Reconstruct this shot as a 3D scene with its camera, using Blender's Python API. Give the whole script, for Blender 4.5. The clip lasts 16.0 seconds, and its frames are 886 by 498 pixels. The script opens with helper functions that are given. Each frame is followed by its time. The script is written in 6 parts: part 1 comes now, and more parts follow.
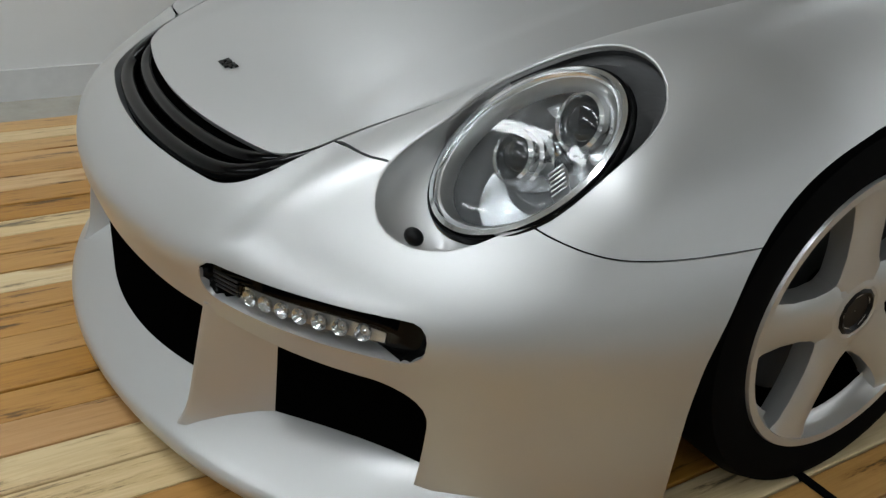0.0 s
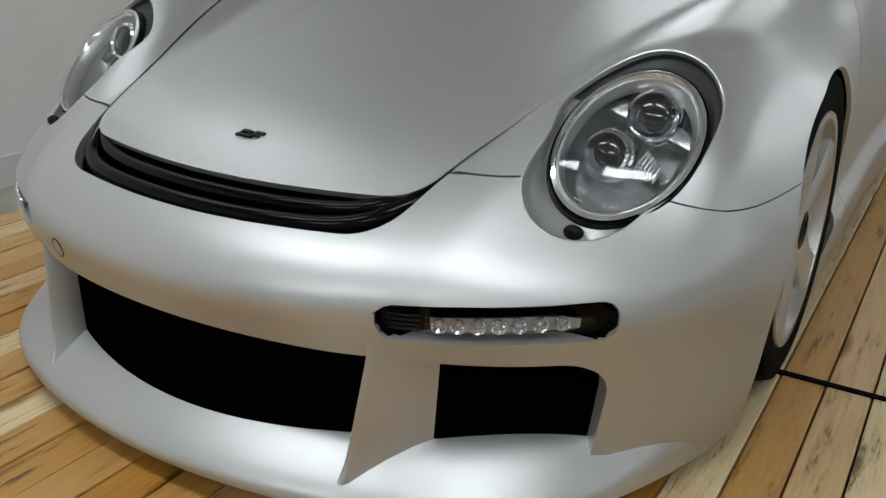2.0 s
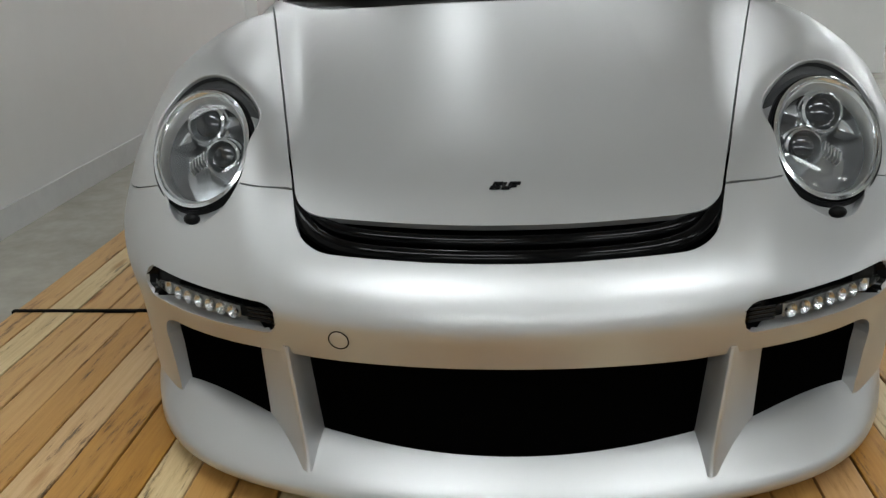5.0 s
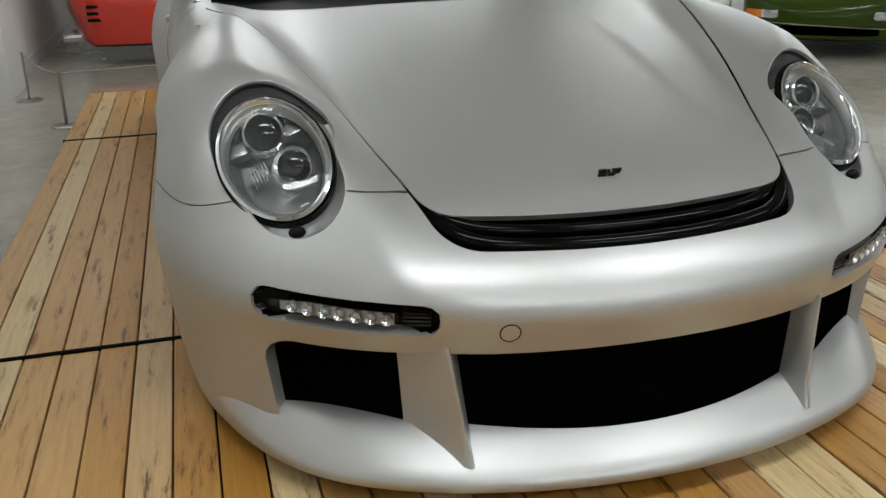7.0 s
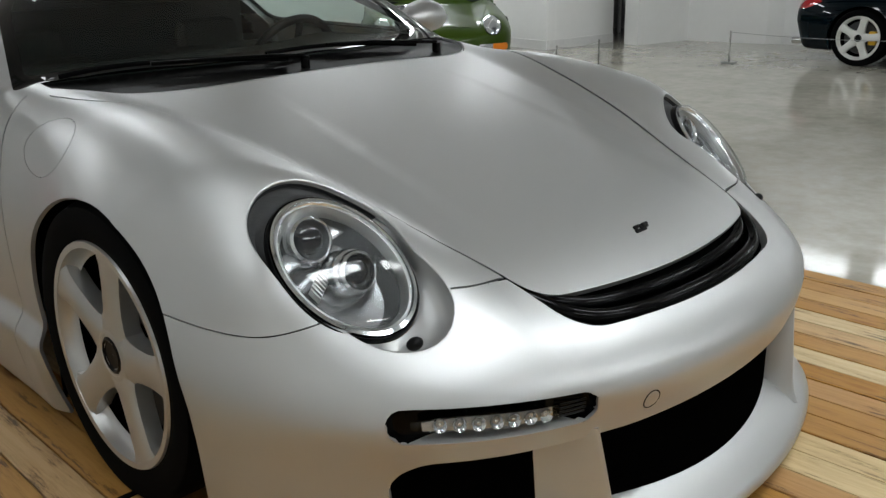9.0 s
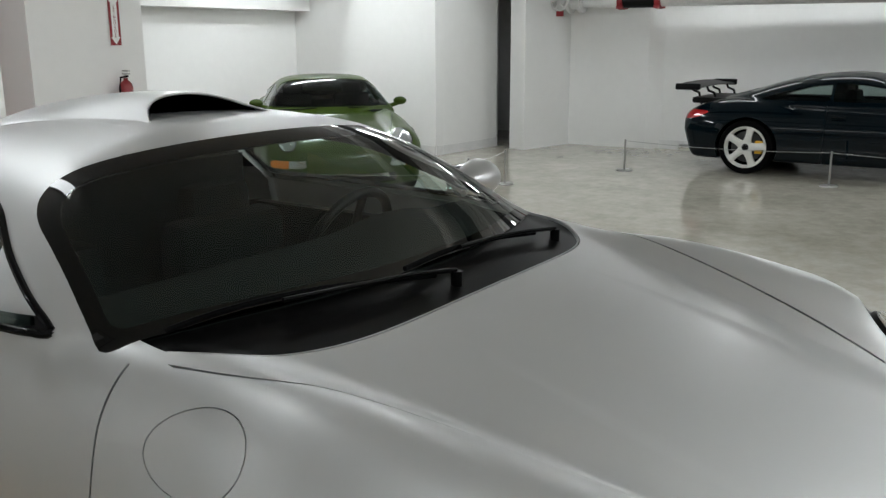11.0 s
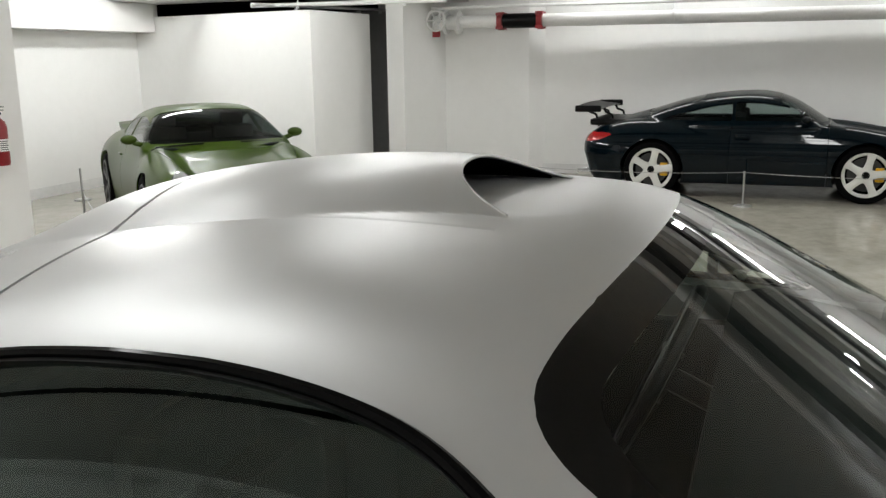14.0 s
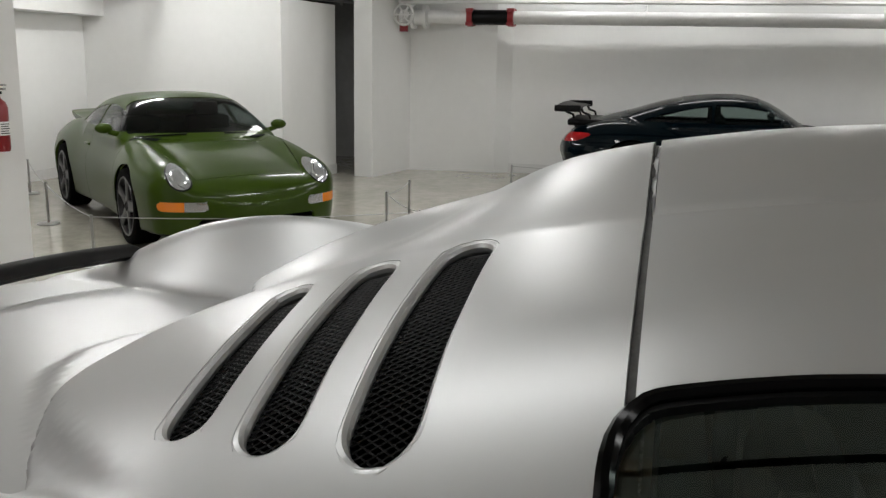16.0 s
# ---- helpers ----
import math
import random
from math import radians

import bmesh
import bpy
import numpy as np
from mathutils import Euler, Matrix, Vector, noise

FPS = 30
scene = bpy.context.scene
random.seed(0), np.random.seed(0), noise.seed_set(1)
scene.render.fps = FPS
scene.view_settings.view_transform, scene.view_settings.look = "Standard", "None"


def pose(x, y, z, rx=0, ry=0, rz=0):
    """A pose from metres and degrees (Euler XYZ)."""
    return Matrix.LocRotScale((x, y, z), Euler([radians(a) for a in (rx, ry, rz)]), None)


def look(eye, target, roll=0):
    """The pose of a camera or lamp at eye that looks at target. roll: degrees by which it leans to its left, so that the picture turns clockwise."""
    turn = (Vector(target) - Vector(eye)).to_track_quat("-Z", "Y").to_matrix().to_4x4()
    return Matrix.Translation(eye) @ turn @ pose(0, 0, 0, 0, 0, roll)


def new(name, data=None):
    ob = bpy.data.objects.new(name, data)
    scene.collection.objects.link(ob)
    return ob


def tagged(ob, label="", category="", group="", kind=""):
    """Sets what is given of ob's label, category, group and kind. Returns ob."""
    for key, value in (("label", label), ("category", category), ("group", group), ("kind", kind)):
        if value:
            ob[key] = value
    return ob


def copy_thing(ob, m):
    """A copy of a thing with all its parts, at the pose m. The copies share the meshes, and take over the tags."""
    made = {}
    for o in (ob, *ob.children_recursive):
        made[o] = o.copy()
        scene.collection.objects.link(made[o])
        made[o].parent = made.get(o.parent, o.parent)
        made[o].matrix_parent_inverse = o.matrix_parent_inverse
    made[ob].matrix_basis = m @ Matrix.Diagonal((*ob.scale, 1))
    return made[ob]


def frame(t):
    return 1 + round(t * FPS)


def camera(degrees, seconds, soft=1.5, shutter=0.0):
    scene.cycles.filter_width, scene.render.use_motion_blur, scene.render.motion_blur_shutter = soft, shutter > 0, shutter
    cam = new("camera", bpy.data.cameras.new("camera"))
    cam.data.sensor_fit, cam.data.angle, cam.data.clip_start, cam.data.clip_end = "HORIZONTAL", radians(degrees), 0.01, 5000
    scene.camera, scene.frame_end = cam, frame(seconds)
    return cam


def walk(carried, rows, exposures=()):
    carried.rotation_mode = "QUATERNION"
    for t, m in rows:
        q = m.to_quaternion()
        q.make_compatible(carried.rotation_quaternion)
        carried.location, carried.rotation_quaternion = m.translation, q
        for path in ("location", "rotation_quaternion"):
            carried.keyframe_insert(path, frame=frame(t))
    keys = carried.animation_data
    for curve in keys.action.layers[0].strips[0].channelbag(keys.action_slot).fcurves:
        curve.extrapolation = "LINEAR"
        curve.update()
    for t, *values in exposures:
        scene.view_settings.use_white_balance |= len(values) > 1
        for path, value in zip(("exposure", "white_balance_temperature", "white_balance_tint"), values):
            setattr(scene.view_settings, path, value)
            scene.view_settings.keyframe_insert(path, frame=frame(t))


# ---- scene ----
PATH = [
    (0, (1.547, -0.250, 1.024), (0.050, 0.719, 0.118), 4.5),
    (0.5, (1.488, -0.504, 1.015), (0.164, 0.748, 0.189), 3.7),
    (1, (1.444, -0.667, 1.022), (0.273, 0.740, 0.218), 4.5),
    (1.5, (1.293, -0.810, 0.998), (0.176, 0.654, 0.218), 1.5),
    (2, (1.114, -0.911, 0.974), (0.159, 0.683, 0.236), 1.2),
    (2.5, (0.951, -1.032, 0.980), (0.208, 0.681, 0.266), 0.6),
    (3, (0.776, -1.164, 0.974), (0.171, 0.611, 0.279), -0.8),
    (3.5, (0.584, -1.203, 0.977), (0.127, 0.618, 0.288), -1.4),
    (4, (0.384, -1.237, 0.992), (-0.019, 0.595, 0.298), -1.7),
    (4.5, (0.212, -1.301, 0.986), (-0.128, 0.558, 0.332), -2.2),
    (4.7, (0.133, -1.351, 1.003), (-0.146, 0.516, 0.342), -2.3),
    (6.8, (-0.666, -1.329, 1.017), (-0.198, 0.504, 0.368), -0.9),
    (7, (-0.784, -1.317, 1.038), (-0.283, 0.494, 0.353), -1.1),
    (7.5, (-1.004, -1.215, 1.036), (-0.279, 0.518, 0.350), -0.7),
    (8, (-1.186, -1.034, 1.088), (-0.350, 0.643, 0.391), -2.1),
    (8.5, (-1.374, -0.891, 1.078), (-0.307, 0.665, 0.413), -1.9),
    (9, (-1.565, -0.727, 1.129), (-0.232, 0.622, 0.495), -1.3),
    (9.5, (-1.620, -0.489, 1.174), (-0.185, 0.755, 0.546), -1.3),
    (10, (-1.637, -0.207, 1.276), (-0.119, 0.973, 0.727), -1.2),
    (10.1, (-1.656, -0.161, 1.296), (-0.129, 1.011, 0.753), -1.1),
    (12.3, (-1.570, 0.978, 1.381), (0.160, 1.908, 1.004), -2.6),
    (12.5, (-1.568, 1.078, 1.388), (0.175, 1.977, 0.995), -3.4),
    (13, (-1.541, 1.283, 1.383), (0.224, 2.129, 0.975), -3.4),
    (13.5, (-1.436, 1.532, 1.370), (0.366, 2.294, 0.955), -2.5),
    (14, (-1.350, 1.781, 1.366), (0.478, 2.477, 0.948), -0.8),
    (14.5, (-1.371, 2.034, 1.332), (0.499, 2.624, 0.938), -0.5),
    (15, (-1.423, 2.251, 1.325), (0.456, 2.791, 0.903), 0.0),
    (15.5, (-1.386, 2.480, 1.304), (0.503, 2.978, 0.910), 1.5),
    (16, (-1.329, 2.709, 1.287), (0.569, 3.189, 0.873), 1.0),
]
cam = camera(53.0, 16.0, soft=1.4)
walk(cam, [(t, look(eye, target, roll)) for t, eye, target, roll in PATH],
     [(0.0, -0.46, 6330, 10), (3.5, -0.38, 6330, 10), (7.0, -0.39, 6600, 10), (10.0, -0.29, 6350, 10), (12.5, 0.08, 6700, 10), (13.3, 0.16, 6750, 11), (14.4, 0.0, 6800, 12), (16.0, -0.33, 6800, 13)])

# ---- world and lights ----
world = bpy.data.worlds.new("world")
world.use_nodes = True
world.node_tree.nodes["Background"].inputs[0].default_value = (0.9, 0.95, 1.0, 1)
world.node_tree.nodes["Background"].inputs[1].default_value = 0.12
scene.world = world
scene.view_settings.exposure = 0.0
FLOOR, CEIL = -0.176, 2.62


# the ceiling battens: place and power in watts
BATTENS = [(0.60, 4.10, 8), (2.30, 3.65, 9), (3.95, 3.9, 29), (5.85, 3.65, 22), (-0.6, -0.6, 27), (1.2, -0.6, 27), (3.2, -0.8, 26), (5.8, -0.8, 22), (-1.65, 5.9, 24), (-1.7, 0.9, 9),
           (0.4, 6.2, 18), (4.4, 7.2, 46), (7.0, 8.2, 46), (-0.4, -3.0, 31), (1.6, -3.0, 33), (4.6, -3.6, 28), (7.4, 6.0, 26), (6.6, 1.5, 22)]
WALL_BATTENS = [(9.72, 3.9, 15), (9.74, 2.3, 15), (9.78, 0.3, 15), (9.82, -1.7, 15)]  # these run along the east wall
SIDE_BATTENS = [(-0.36, 3.62, 10)]  # along the car's right side



# ---- materials ----
def material(name, color, rough=0.5, metal=0.0, coat=0.0, spec=0.5):
    m = bpy.data.materials.new(name)
    m.use_nodes = True
    b = m.node_tree.nodes["Principled BSDF"]
    b.inputs["Base Color"].default_value = (*color, 1)
    b.inputs["Roughness"].default_value = rough
    b.inputs["Metallic"].default_value = metal
    b.inputs["Coat Weight"].default_value = coat
    b.inputs["Coat Roughness"].default_value = 0.03
    b.inputs["Specular IOR Level"].default_value = spec
    return m


def node(m, kind, **values):
    n = m.node_tree.nodes.new(kind)
    for key, value in values.items():
        n.inputs[key].default_value = value
    return n


def link(m, a, b):
    m.node_tree.links.new(a, b)


def bsdf(m):
    return m.node_tree.nodes["Principled BSDF"]


def vary(m, dark, light, scale, rough=None, bump=0.0, stretch=(1, 1, 1), detail=6.0, coords="Object", fine=8.0):
    """Noise at two scales between two colours, with roughness and fine relief to match."""
    tex = m.node_tree.nodes.new("ShaderNodeTexCoord")
    mapping = node(m, "ShaderNodeMapping", Scale=stretch)
    link(m, tex.outputs[coords], mapping.inputs["Vector"])
    big = node(m, "ShaderNodeTexNoise", Scale=scale, Detail=detail, Roughness=0.6)
    small = node(m, "ShaderNodeTexNoise", Scale=scale * fine, Detail=4.0, Roughness=0.6)
    for n in (big, small):
        link(m, mapping.outputs[0], n.inputs["Vector"])
    add = m.node_tree.nodes.new("ShaderNodeMath")
    add.operation = "MULTIPLY_ADD"
    add.inputs[1].default_value, = (0.4,)
    link(m, small.outputs[0], add.inputs[0])
    part_of = m.node_tree.nodes.new("ShaderNodeMath")
    part_of.operation = "MULTIPLY"
    part_of.inputs[1].default_value = 0.6
    link(m, big.outputs[0], part_of.inputs[0])
    link(m, part_of.outputs[0], add.inputs[2])
    ramp = m.node_tree.nodes.new("ShaderNodeValToRGB")
    ramp.color_ramp.elements[0].position, ramp.color_ramp.elements[1].position = 0.32, 0.68
    ramp.color_ramp.elements[0].color, ramp.color_ramp.elements[1].color = (*dark, 1), (*light, 1)
    link(m, add.outputs[0], ramp.inputs[0])
    link(m, ramp.outputs[0], bsdf(m).inputs["Base Color"])
    if rough:
        span = m.node_tree.nodes.new("ShaderNodeMapRange")
        span.inputs[3].default_value, span.inputs[4].default_value = rough
        span.inputs[1].default_value, span.inputs[2].default_value = 0.3, 0.7
        link(m, add.outputs[0], span.inputs[0])
        link(m, span.outputs[0], bsdf(m).inputs["Roughness"])
    if bump:
        relief = node(m, "ShaderNodeBump", Strength=bump, Distance=0.01)
        link(m, add.outputs[0], relief.inputs["Height"])
        link(m, relief.outputs[0], bsdf(m).inputs["Normal"])
    return m


SILVER = material("satin_silver_paint", (0.49, 0.497, 0.495), 0.42, 0.74, 0.55)
SILVER.node_tree.nodes["Principled BSDF"].inputs["Coat Roughness"].default_value = 0.29
BLACK = material("black_plastic", (0.003, 0.003, 0.0032), 0.38, spec=0.15)
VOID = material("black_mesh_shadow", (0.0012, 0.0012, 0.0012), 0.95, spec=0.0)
GLOSS = material("gloss_black", (0.0015, 0.0015, 0.0016), 0.11, spec=0.11)
COWL = material("matt_black_plastic", (0.002, 0.002, 0.002), 0.34, spec=0.05)
RUBBER = material("tyre_rubber", (0.0022, 0.0022, 0.0023), 0.75, spec=0.04)
WHEEL = material("silver_wheel_paint", (0.55, 0.55, 0.54), 0.33, 0.8)
CHROME = material("chrome", (0.85, 0.86, 0.87), 0.09, 1.0)
STEEL = material("brushed_steel", (0.42, 0.42, 0.41), 0.35, 0.9)
LAMPBLACK = material("headlight_bowl", (0.36, 0.365, 0.37), 0.26, 0.8)
SURROUND = vary(material("dark_grey_plastic", (0.045, 0.046, 0.047), 0.42, spec=0.3), (0.036, 0.037, 0.038), (0.06, 0.061, 0.062), 40.0, (0.36, 0.5), 0.1, stretch=(1, 1, 9))
BRIGHT = material("satin_reflector", (0.80, 0.81, 0.82), 0.12, 1.0)
PROJECTOR = material("projector_glass", (0.012, 0.013, 0.015), 0.08, spec=0.5, coat=0.3)
LEDSILVER = material("led_silver", (0.62, 0.63, 0.64), 0.16, 1.0)
DULLSTEEL = material("dull_steel", (0.06, 0.06, 0.06), 0.5, 0.6)
CABIN = material("cabin_trim", (0.007, 0.0088, 0.0082), 0.8, spec=0.08)
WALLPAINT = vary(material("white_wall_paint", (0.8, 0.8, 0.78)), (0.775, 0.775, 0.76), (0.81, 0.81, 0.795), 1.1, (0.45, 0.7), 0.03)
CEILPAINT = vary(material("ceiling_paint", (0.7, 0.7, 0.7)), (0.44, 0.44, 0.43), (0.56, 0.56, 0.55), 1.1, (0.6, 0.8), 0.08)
CONCRETE = vary(material("polished_concrete", (0.3, 0.29, 0.25), 0.12), (0.33, 0.31, 0.255), (0.50, 0.475, 0.41), 1.1, (0.05, 0.14), 0.0)


def pine():
    """Sawn pine, each plank with a tone, grain, knots and scuffs of its own."""
    m = material("plank_wood", (0.5, 0.33, 0.17), 0.5)
    nt = m.node_tree
    tex, info = nt.nodes.new("ShaderNodeTexCoord"), nt.nodes.new("ShaderNodeObjectInfo")
    shift = nt.nodes.new("ShaderNodeVectorMath")
    shift.operation = "MULTIPLY_ADD"
    shift.inputs[1].default_value = (37.0, 91.0, 53.0)
    link(m, info.outputs["Random"], shift.inputs[0])
    link(m, tex.outputs["Object"], shift.inputs[2])

    def mapped(scale):
        n = node(m, "ShaderNodeMapping", Scale=scale)
        link(m, shift.outputs[0], n.inputs["Vector"])
        return n.outputs[0]

    def ramp(src, stops):
        r = nt.nodes.new("ShaderNodeValToRGB")
        while len(r.color_ramp.elements) < len(stops):
            r.color_ramp.elements.new(0.5)
        for e, (at, c) in zip(r.color_ramp.elements, stops):
            e.position, e.color = at, (*c, 1)
        link(m, src, r.inputs[0])
        return r.outputs[0]

    def mix(a, b, fac, kind="MULTIPLY"):
        n = nt.nodes.new("ShaderNodeMix")
        n.data_type, n.blend_type = "RGBA", kind
        if isinstance(fac, float):
            n.inputs[0].default_value = fac
        else:
            link(m, fac, n.inputs[0])
        link(m, a, n.inputs[6]), link(m, b, n.inputs[7])
        return n.outputs[2]

    tone = ramp(info.outputs["Random"], [(0.0, (0.62, 0.37, 0.15)), (0.11, (0.88, 0.73, 0.47)), (0.22, (0.58, 0.33, 0.12)), (0.33, (0.76, 0.54, 0.31)), (0.44, (0.54, 0.29, 0.09)), (0.55, (0.86, 0.69, 0.42)), (0.66, (0.64, 0.40, 0.20)), (0.77, (0.72, 0.47, 0.23)), (0.88, (0.57, 0.33, 0.13))])
    nt.nodes[-1].color_ramp.interpolation = "CONSTANT"
    warp = node(m, "ShaderNodeTexNoise", Scale=1.0, Detail=3.0)
    link(m, mapped((5, 1.1, 5)), warp.inputs["Vector"])
    bent = nt.nodes.new("ShaderNodeVectorMath")
    bent.operation = "MULTIPLY_ADD"
    bent.inputs[1].default_value = (0.5, 0, 0.5)
    link(m, warp.outputs["Color"], bent.inputs[0])
    link(m, mapped((9, 0.35, 9)), bent.inputs[2])
    rings = node(m, "ShaderNodeTexNoise", Scale=4.5, Detail=5.0, Roughness=0.55)
    link(m, bent.outputs[0], rings.inputs["Vector"])
    grain = ramp(rings.outputs[0], [(0.30, (0.62, 0.52, 0.42)), (0.46, (0.98, 0.96, 0.93)), (0.52, (0.78, 0.70, 0.60)), (0.62, (1.0, 1.0, 1.0))])
    fibre = node(m, "ShaderNodeTexNoise", Scale=1.0, Detail=4.0, Roughness=0.7)
    link(m, mapped((420, 9, 420)), fibre.inputs["Vector"])
    fine = ramp(fibre.outputs[0], [(0.3, (0.80, 0.76, 0.70)), (0.6, (1.0, 1.0, 1.0))])
    knot = node(m, "ShaderNodeTexVoronoi", Scale=1.0, Randomness=1.0)
    link(m, mapped((9, 2.0, 9)), knot.inputs["Vector"])
    eye = ramp(knot.outputs["Distance"], [(0.04, (0.25, 0.13, 0.06)), (0.09, (0.55, 0.38, 0.22)), (0.17, (1, 1, 1))])
    scuff = node(m, "ShaderNodeTexNoise", Scale=1.0, Detail=6.0, Roughness=0.75)
    link(m, mapped((30, 3.2, 30)), scuff.inputs["Vector"])
    dirt = ramp(scuff.outputs[0], [(0.345, (0.06, 0.05, 0.045)), (0.38, (0.38, 0.33, 0.28)), (0.42, (0.84, 0.80, 0.76)), (0.50, (1, 1, 1))])
    col = mix(tone, grain, 0.45)
    col = mix(col, fine, 0.35)
    col = mix(col, eye, 0.85)
    col = mix(col, dirt, 0.85)
    rich = node(m, "ShaderNodeHueSaturation", Saturation=1.10, Value=0.82)
    link(m, col, rich.inputs["Color"])
    link(m, rich.outputs[0], bsdf(m).inputs["Base Color"])
    span = nt.nodes.new("ShaderNodeMapRange")
    span.inputs[3].default_value, span.inputs[4].default_value = 0.34, 0.62
    link(m, scuff.outputs[0], span.inputs[0])
    link(m, span.outputs[0], bsdf(m).inputs["Roughness"])
    relief = node(m, "ShaderNodeBump", Strength=0.25, Distance=0.002)
    link(m, rings.outputs[0], relief.inputs["Height"])
    link(m, relief.outputs[0], bsdf(m).inputs["Normal"])
    return m


WOOD = pine()
RED = material("red_paint", (0.6, 0.03, 0.012), 0.25, 0.0, 1.0)
GREEN = material("olive_green_paint", (0.030, 0.056, 0.004), 0.3, 0.0, 0.35, 0.08)
TEAL = material("dark_teal_paint", (0.0005, 0.0035, 0.006), 0.3, 0.0, 0.5, 0.02)
ALERT = material("sign_red", (0.24, 0.008, 0.012), 0.4)
WHITE = material("white_print", (0.8, 0.8, 0.78), 0.5)
AMBER = material("amber_lens", (0.8, 0.22, 0.01), 0.2, coat=0.6)
TAIL = material("tail_light_red", (0.4, 0.01, 0.012), 0.12, coat=0.8)
CALIPER = material("yellow_caliper", (0.75, 0.42, 0.01), 0.35)


def glass(name, tint, rough=0.0, edge_gain=0.65, face_gain=0.032, cast=(1, 1, 1)):
    m = bpy.data.materials.new(name)
    m.use_nodes = True
    nt = m.node_tree
    nt.nodes.remove(nt.nodes["Principled BSDF"])
    clear = nt.nodes.new("ShaderNodeBsdfTransparent")
    clear.inputs[0].default_value = (*tint, 1)
    shine = nt.nodes.new("ShaderNodeBsdfGlossy")
    shine.inputs["Roughness"].default_value = rough
    shine.inputs["Color"].default_value = (*cast, 1)
    mix, edge = nt.nodes.new("ShaderNodeMixShader"), nt.nodes.new("ShaderNodeLayerWeight")
    edge.inputs[0].default_value = 0.5
    power, gain = nt.nodes.new("ShaderNodeMath"), nt.nodes.new("ShaderNodeMath")
    power.operation, gain.operation = "POWER", "MULTIPLY_ADD"
    power.inputs[1].default_value = 5.0
    gain.inputs[1].default_value, gain.inputs[2].default_value = edge_gain, face_gain
    nt.links.new(edge.outputs["Facing"], power.inputs[0])
    nt.links.new(power.outputs[0], gain.inputs[0])
    nt.links.new(gain.outputs[0], mix.inputs[0])
    nt.links.new(clear.outputs[0], mix.inputs[1])
    nt.links.new(shine.outputs[0], mix.inputs[2])
    nt.links.new(mix.outputs[0], nt.nodes["Material Output"].inputs[0])
    return m


JOINT = vary(material("joint_filler", (0.10, 0.10, 0.10), 0.7), (0.07, 0.07, 0.07), (0.13, 0.13, 0.128), 30.0)
FRIT = glass("glazed_black_band", (0.004, 0.004, 0.004), 0.0, 1.0, 0.036)
WINDSCREEN = glass("windscreen_glass", (0.80, 0.89, 0.85), 0.0, 1.0, 0.036)
DARKGLASS = glass("side_glass", (0.76, 0.83, 0.80), 0.0, 0.9, 0.115, (0.82, 0.98, 0.93))
LENS = glass("lens_glass", (0.93, 0.95, 0.96))
TINTED = glass("car_glass", (0.12, 0.15, 0.145))
SIDECLEAR = glass("car_side_glass", (0.60, 0.68, 0.66))


# ---- mesh helpers ----
def mesh_object(name, verts, faces, mat, parent=None, label="", smooth=False, normals=None, sharp=None):
    me = bpy.data.meshes.new(name)
    me.from_pydata([tuple(map(float, v)) for v in verts], [], [tuple(map(int, f)) for f in faces])
    if smooth or normals is not None:
        me.polygons.foreach_set("use_smooth", [True] * len(me.polygons))
    if sharp:
        me.set_sharp_from_angle(angle=radians(sharp))
    if normals is not None:
        me.normals_split_custom_set_from_vertices([tuple(map(float, n)) for n in normals])
    me.materials.append(mat)
    ob = new(name, me)
    if parent:
        ob.parent = parent
    if label:
        tagged(ob, label)
    return ob


def part(name, bm, mat, parent=None, label="", sharp=35):
    """Links a bmesh as one mesh object under a thing or part."""
    me = bpy.data.meshes.new(name)
    bmesh.ops.recalc_face_normals(bm, faces=bm.faces)
    bm.to_mesh(me)
    bm.free()
    if sharp:
        me.polygons.foreach_set("use_smooth", [True] * len(me.polygons))
        me.set_sharp_from_angle(angle=radians(sharp))
    me.materials.append(mat)
    ob = new(name, me)
    if parent:
        ob.parent = parent
    if label:
        tagged(ob, label)
    return ob


def thing(name, label, category, place=(0, 0, 0), group="", kind=""):
    ob = new(name)
    ob.empty_display_size = 0.1
    ob.location = place
    return tagged(ob, label, category, group, kind)


def box(bm, a, b, m=None, bevel=0.0):
    """A box from corner a to corner b."""
    a, b = Vector(a), Vector(b)
    made = bmesh.ops.create_cube(bm, size=1.0, matrix=Matrix.Translation((a + b) / 2) @ Matrix.Diagonal((*(b - a), 1)))
    if bevel:
        edges = list({e for v in made["verts"] for e in v.link_edges})
        out = bmesh.ops.bevel(bm, geom=edges, offset=bevel, segments=2, profile=0.6, affect="EDGES")
        verts = list({v for f in out["faces"] for v in f.verts} | {v for v in made["verts"] if v.is_valid})
    else:
        verts = made["verts"]
    if m is not None:
        bmesh.ops.transform(bm, matrix=m, verts=verts)
    return bm


def rod(bm, a, b, r, r2=None, n=12):
    """A round bar from a to b."""
    a, b = Vector(a), Vector(b)
    m = Matrix.Translation((a + b) / 2) @ (b - a).to_track_quat("Z", "Y").to_matrix().to_4x4()
    bmesh.ops.create_cone(bm, cap_ends=True, segments=n, radius1=r, radius2=r if r2 is None else r2, depth=(b - a).length, matrix=m)
    return bm


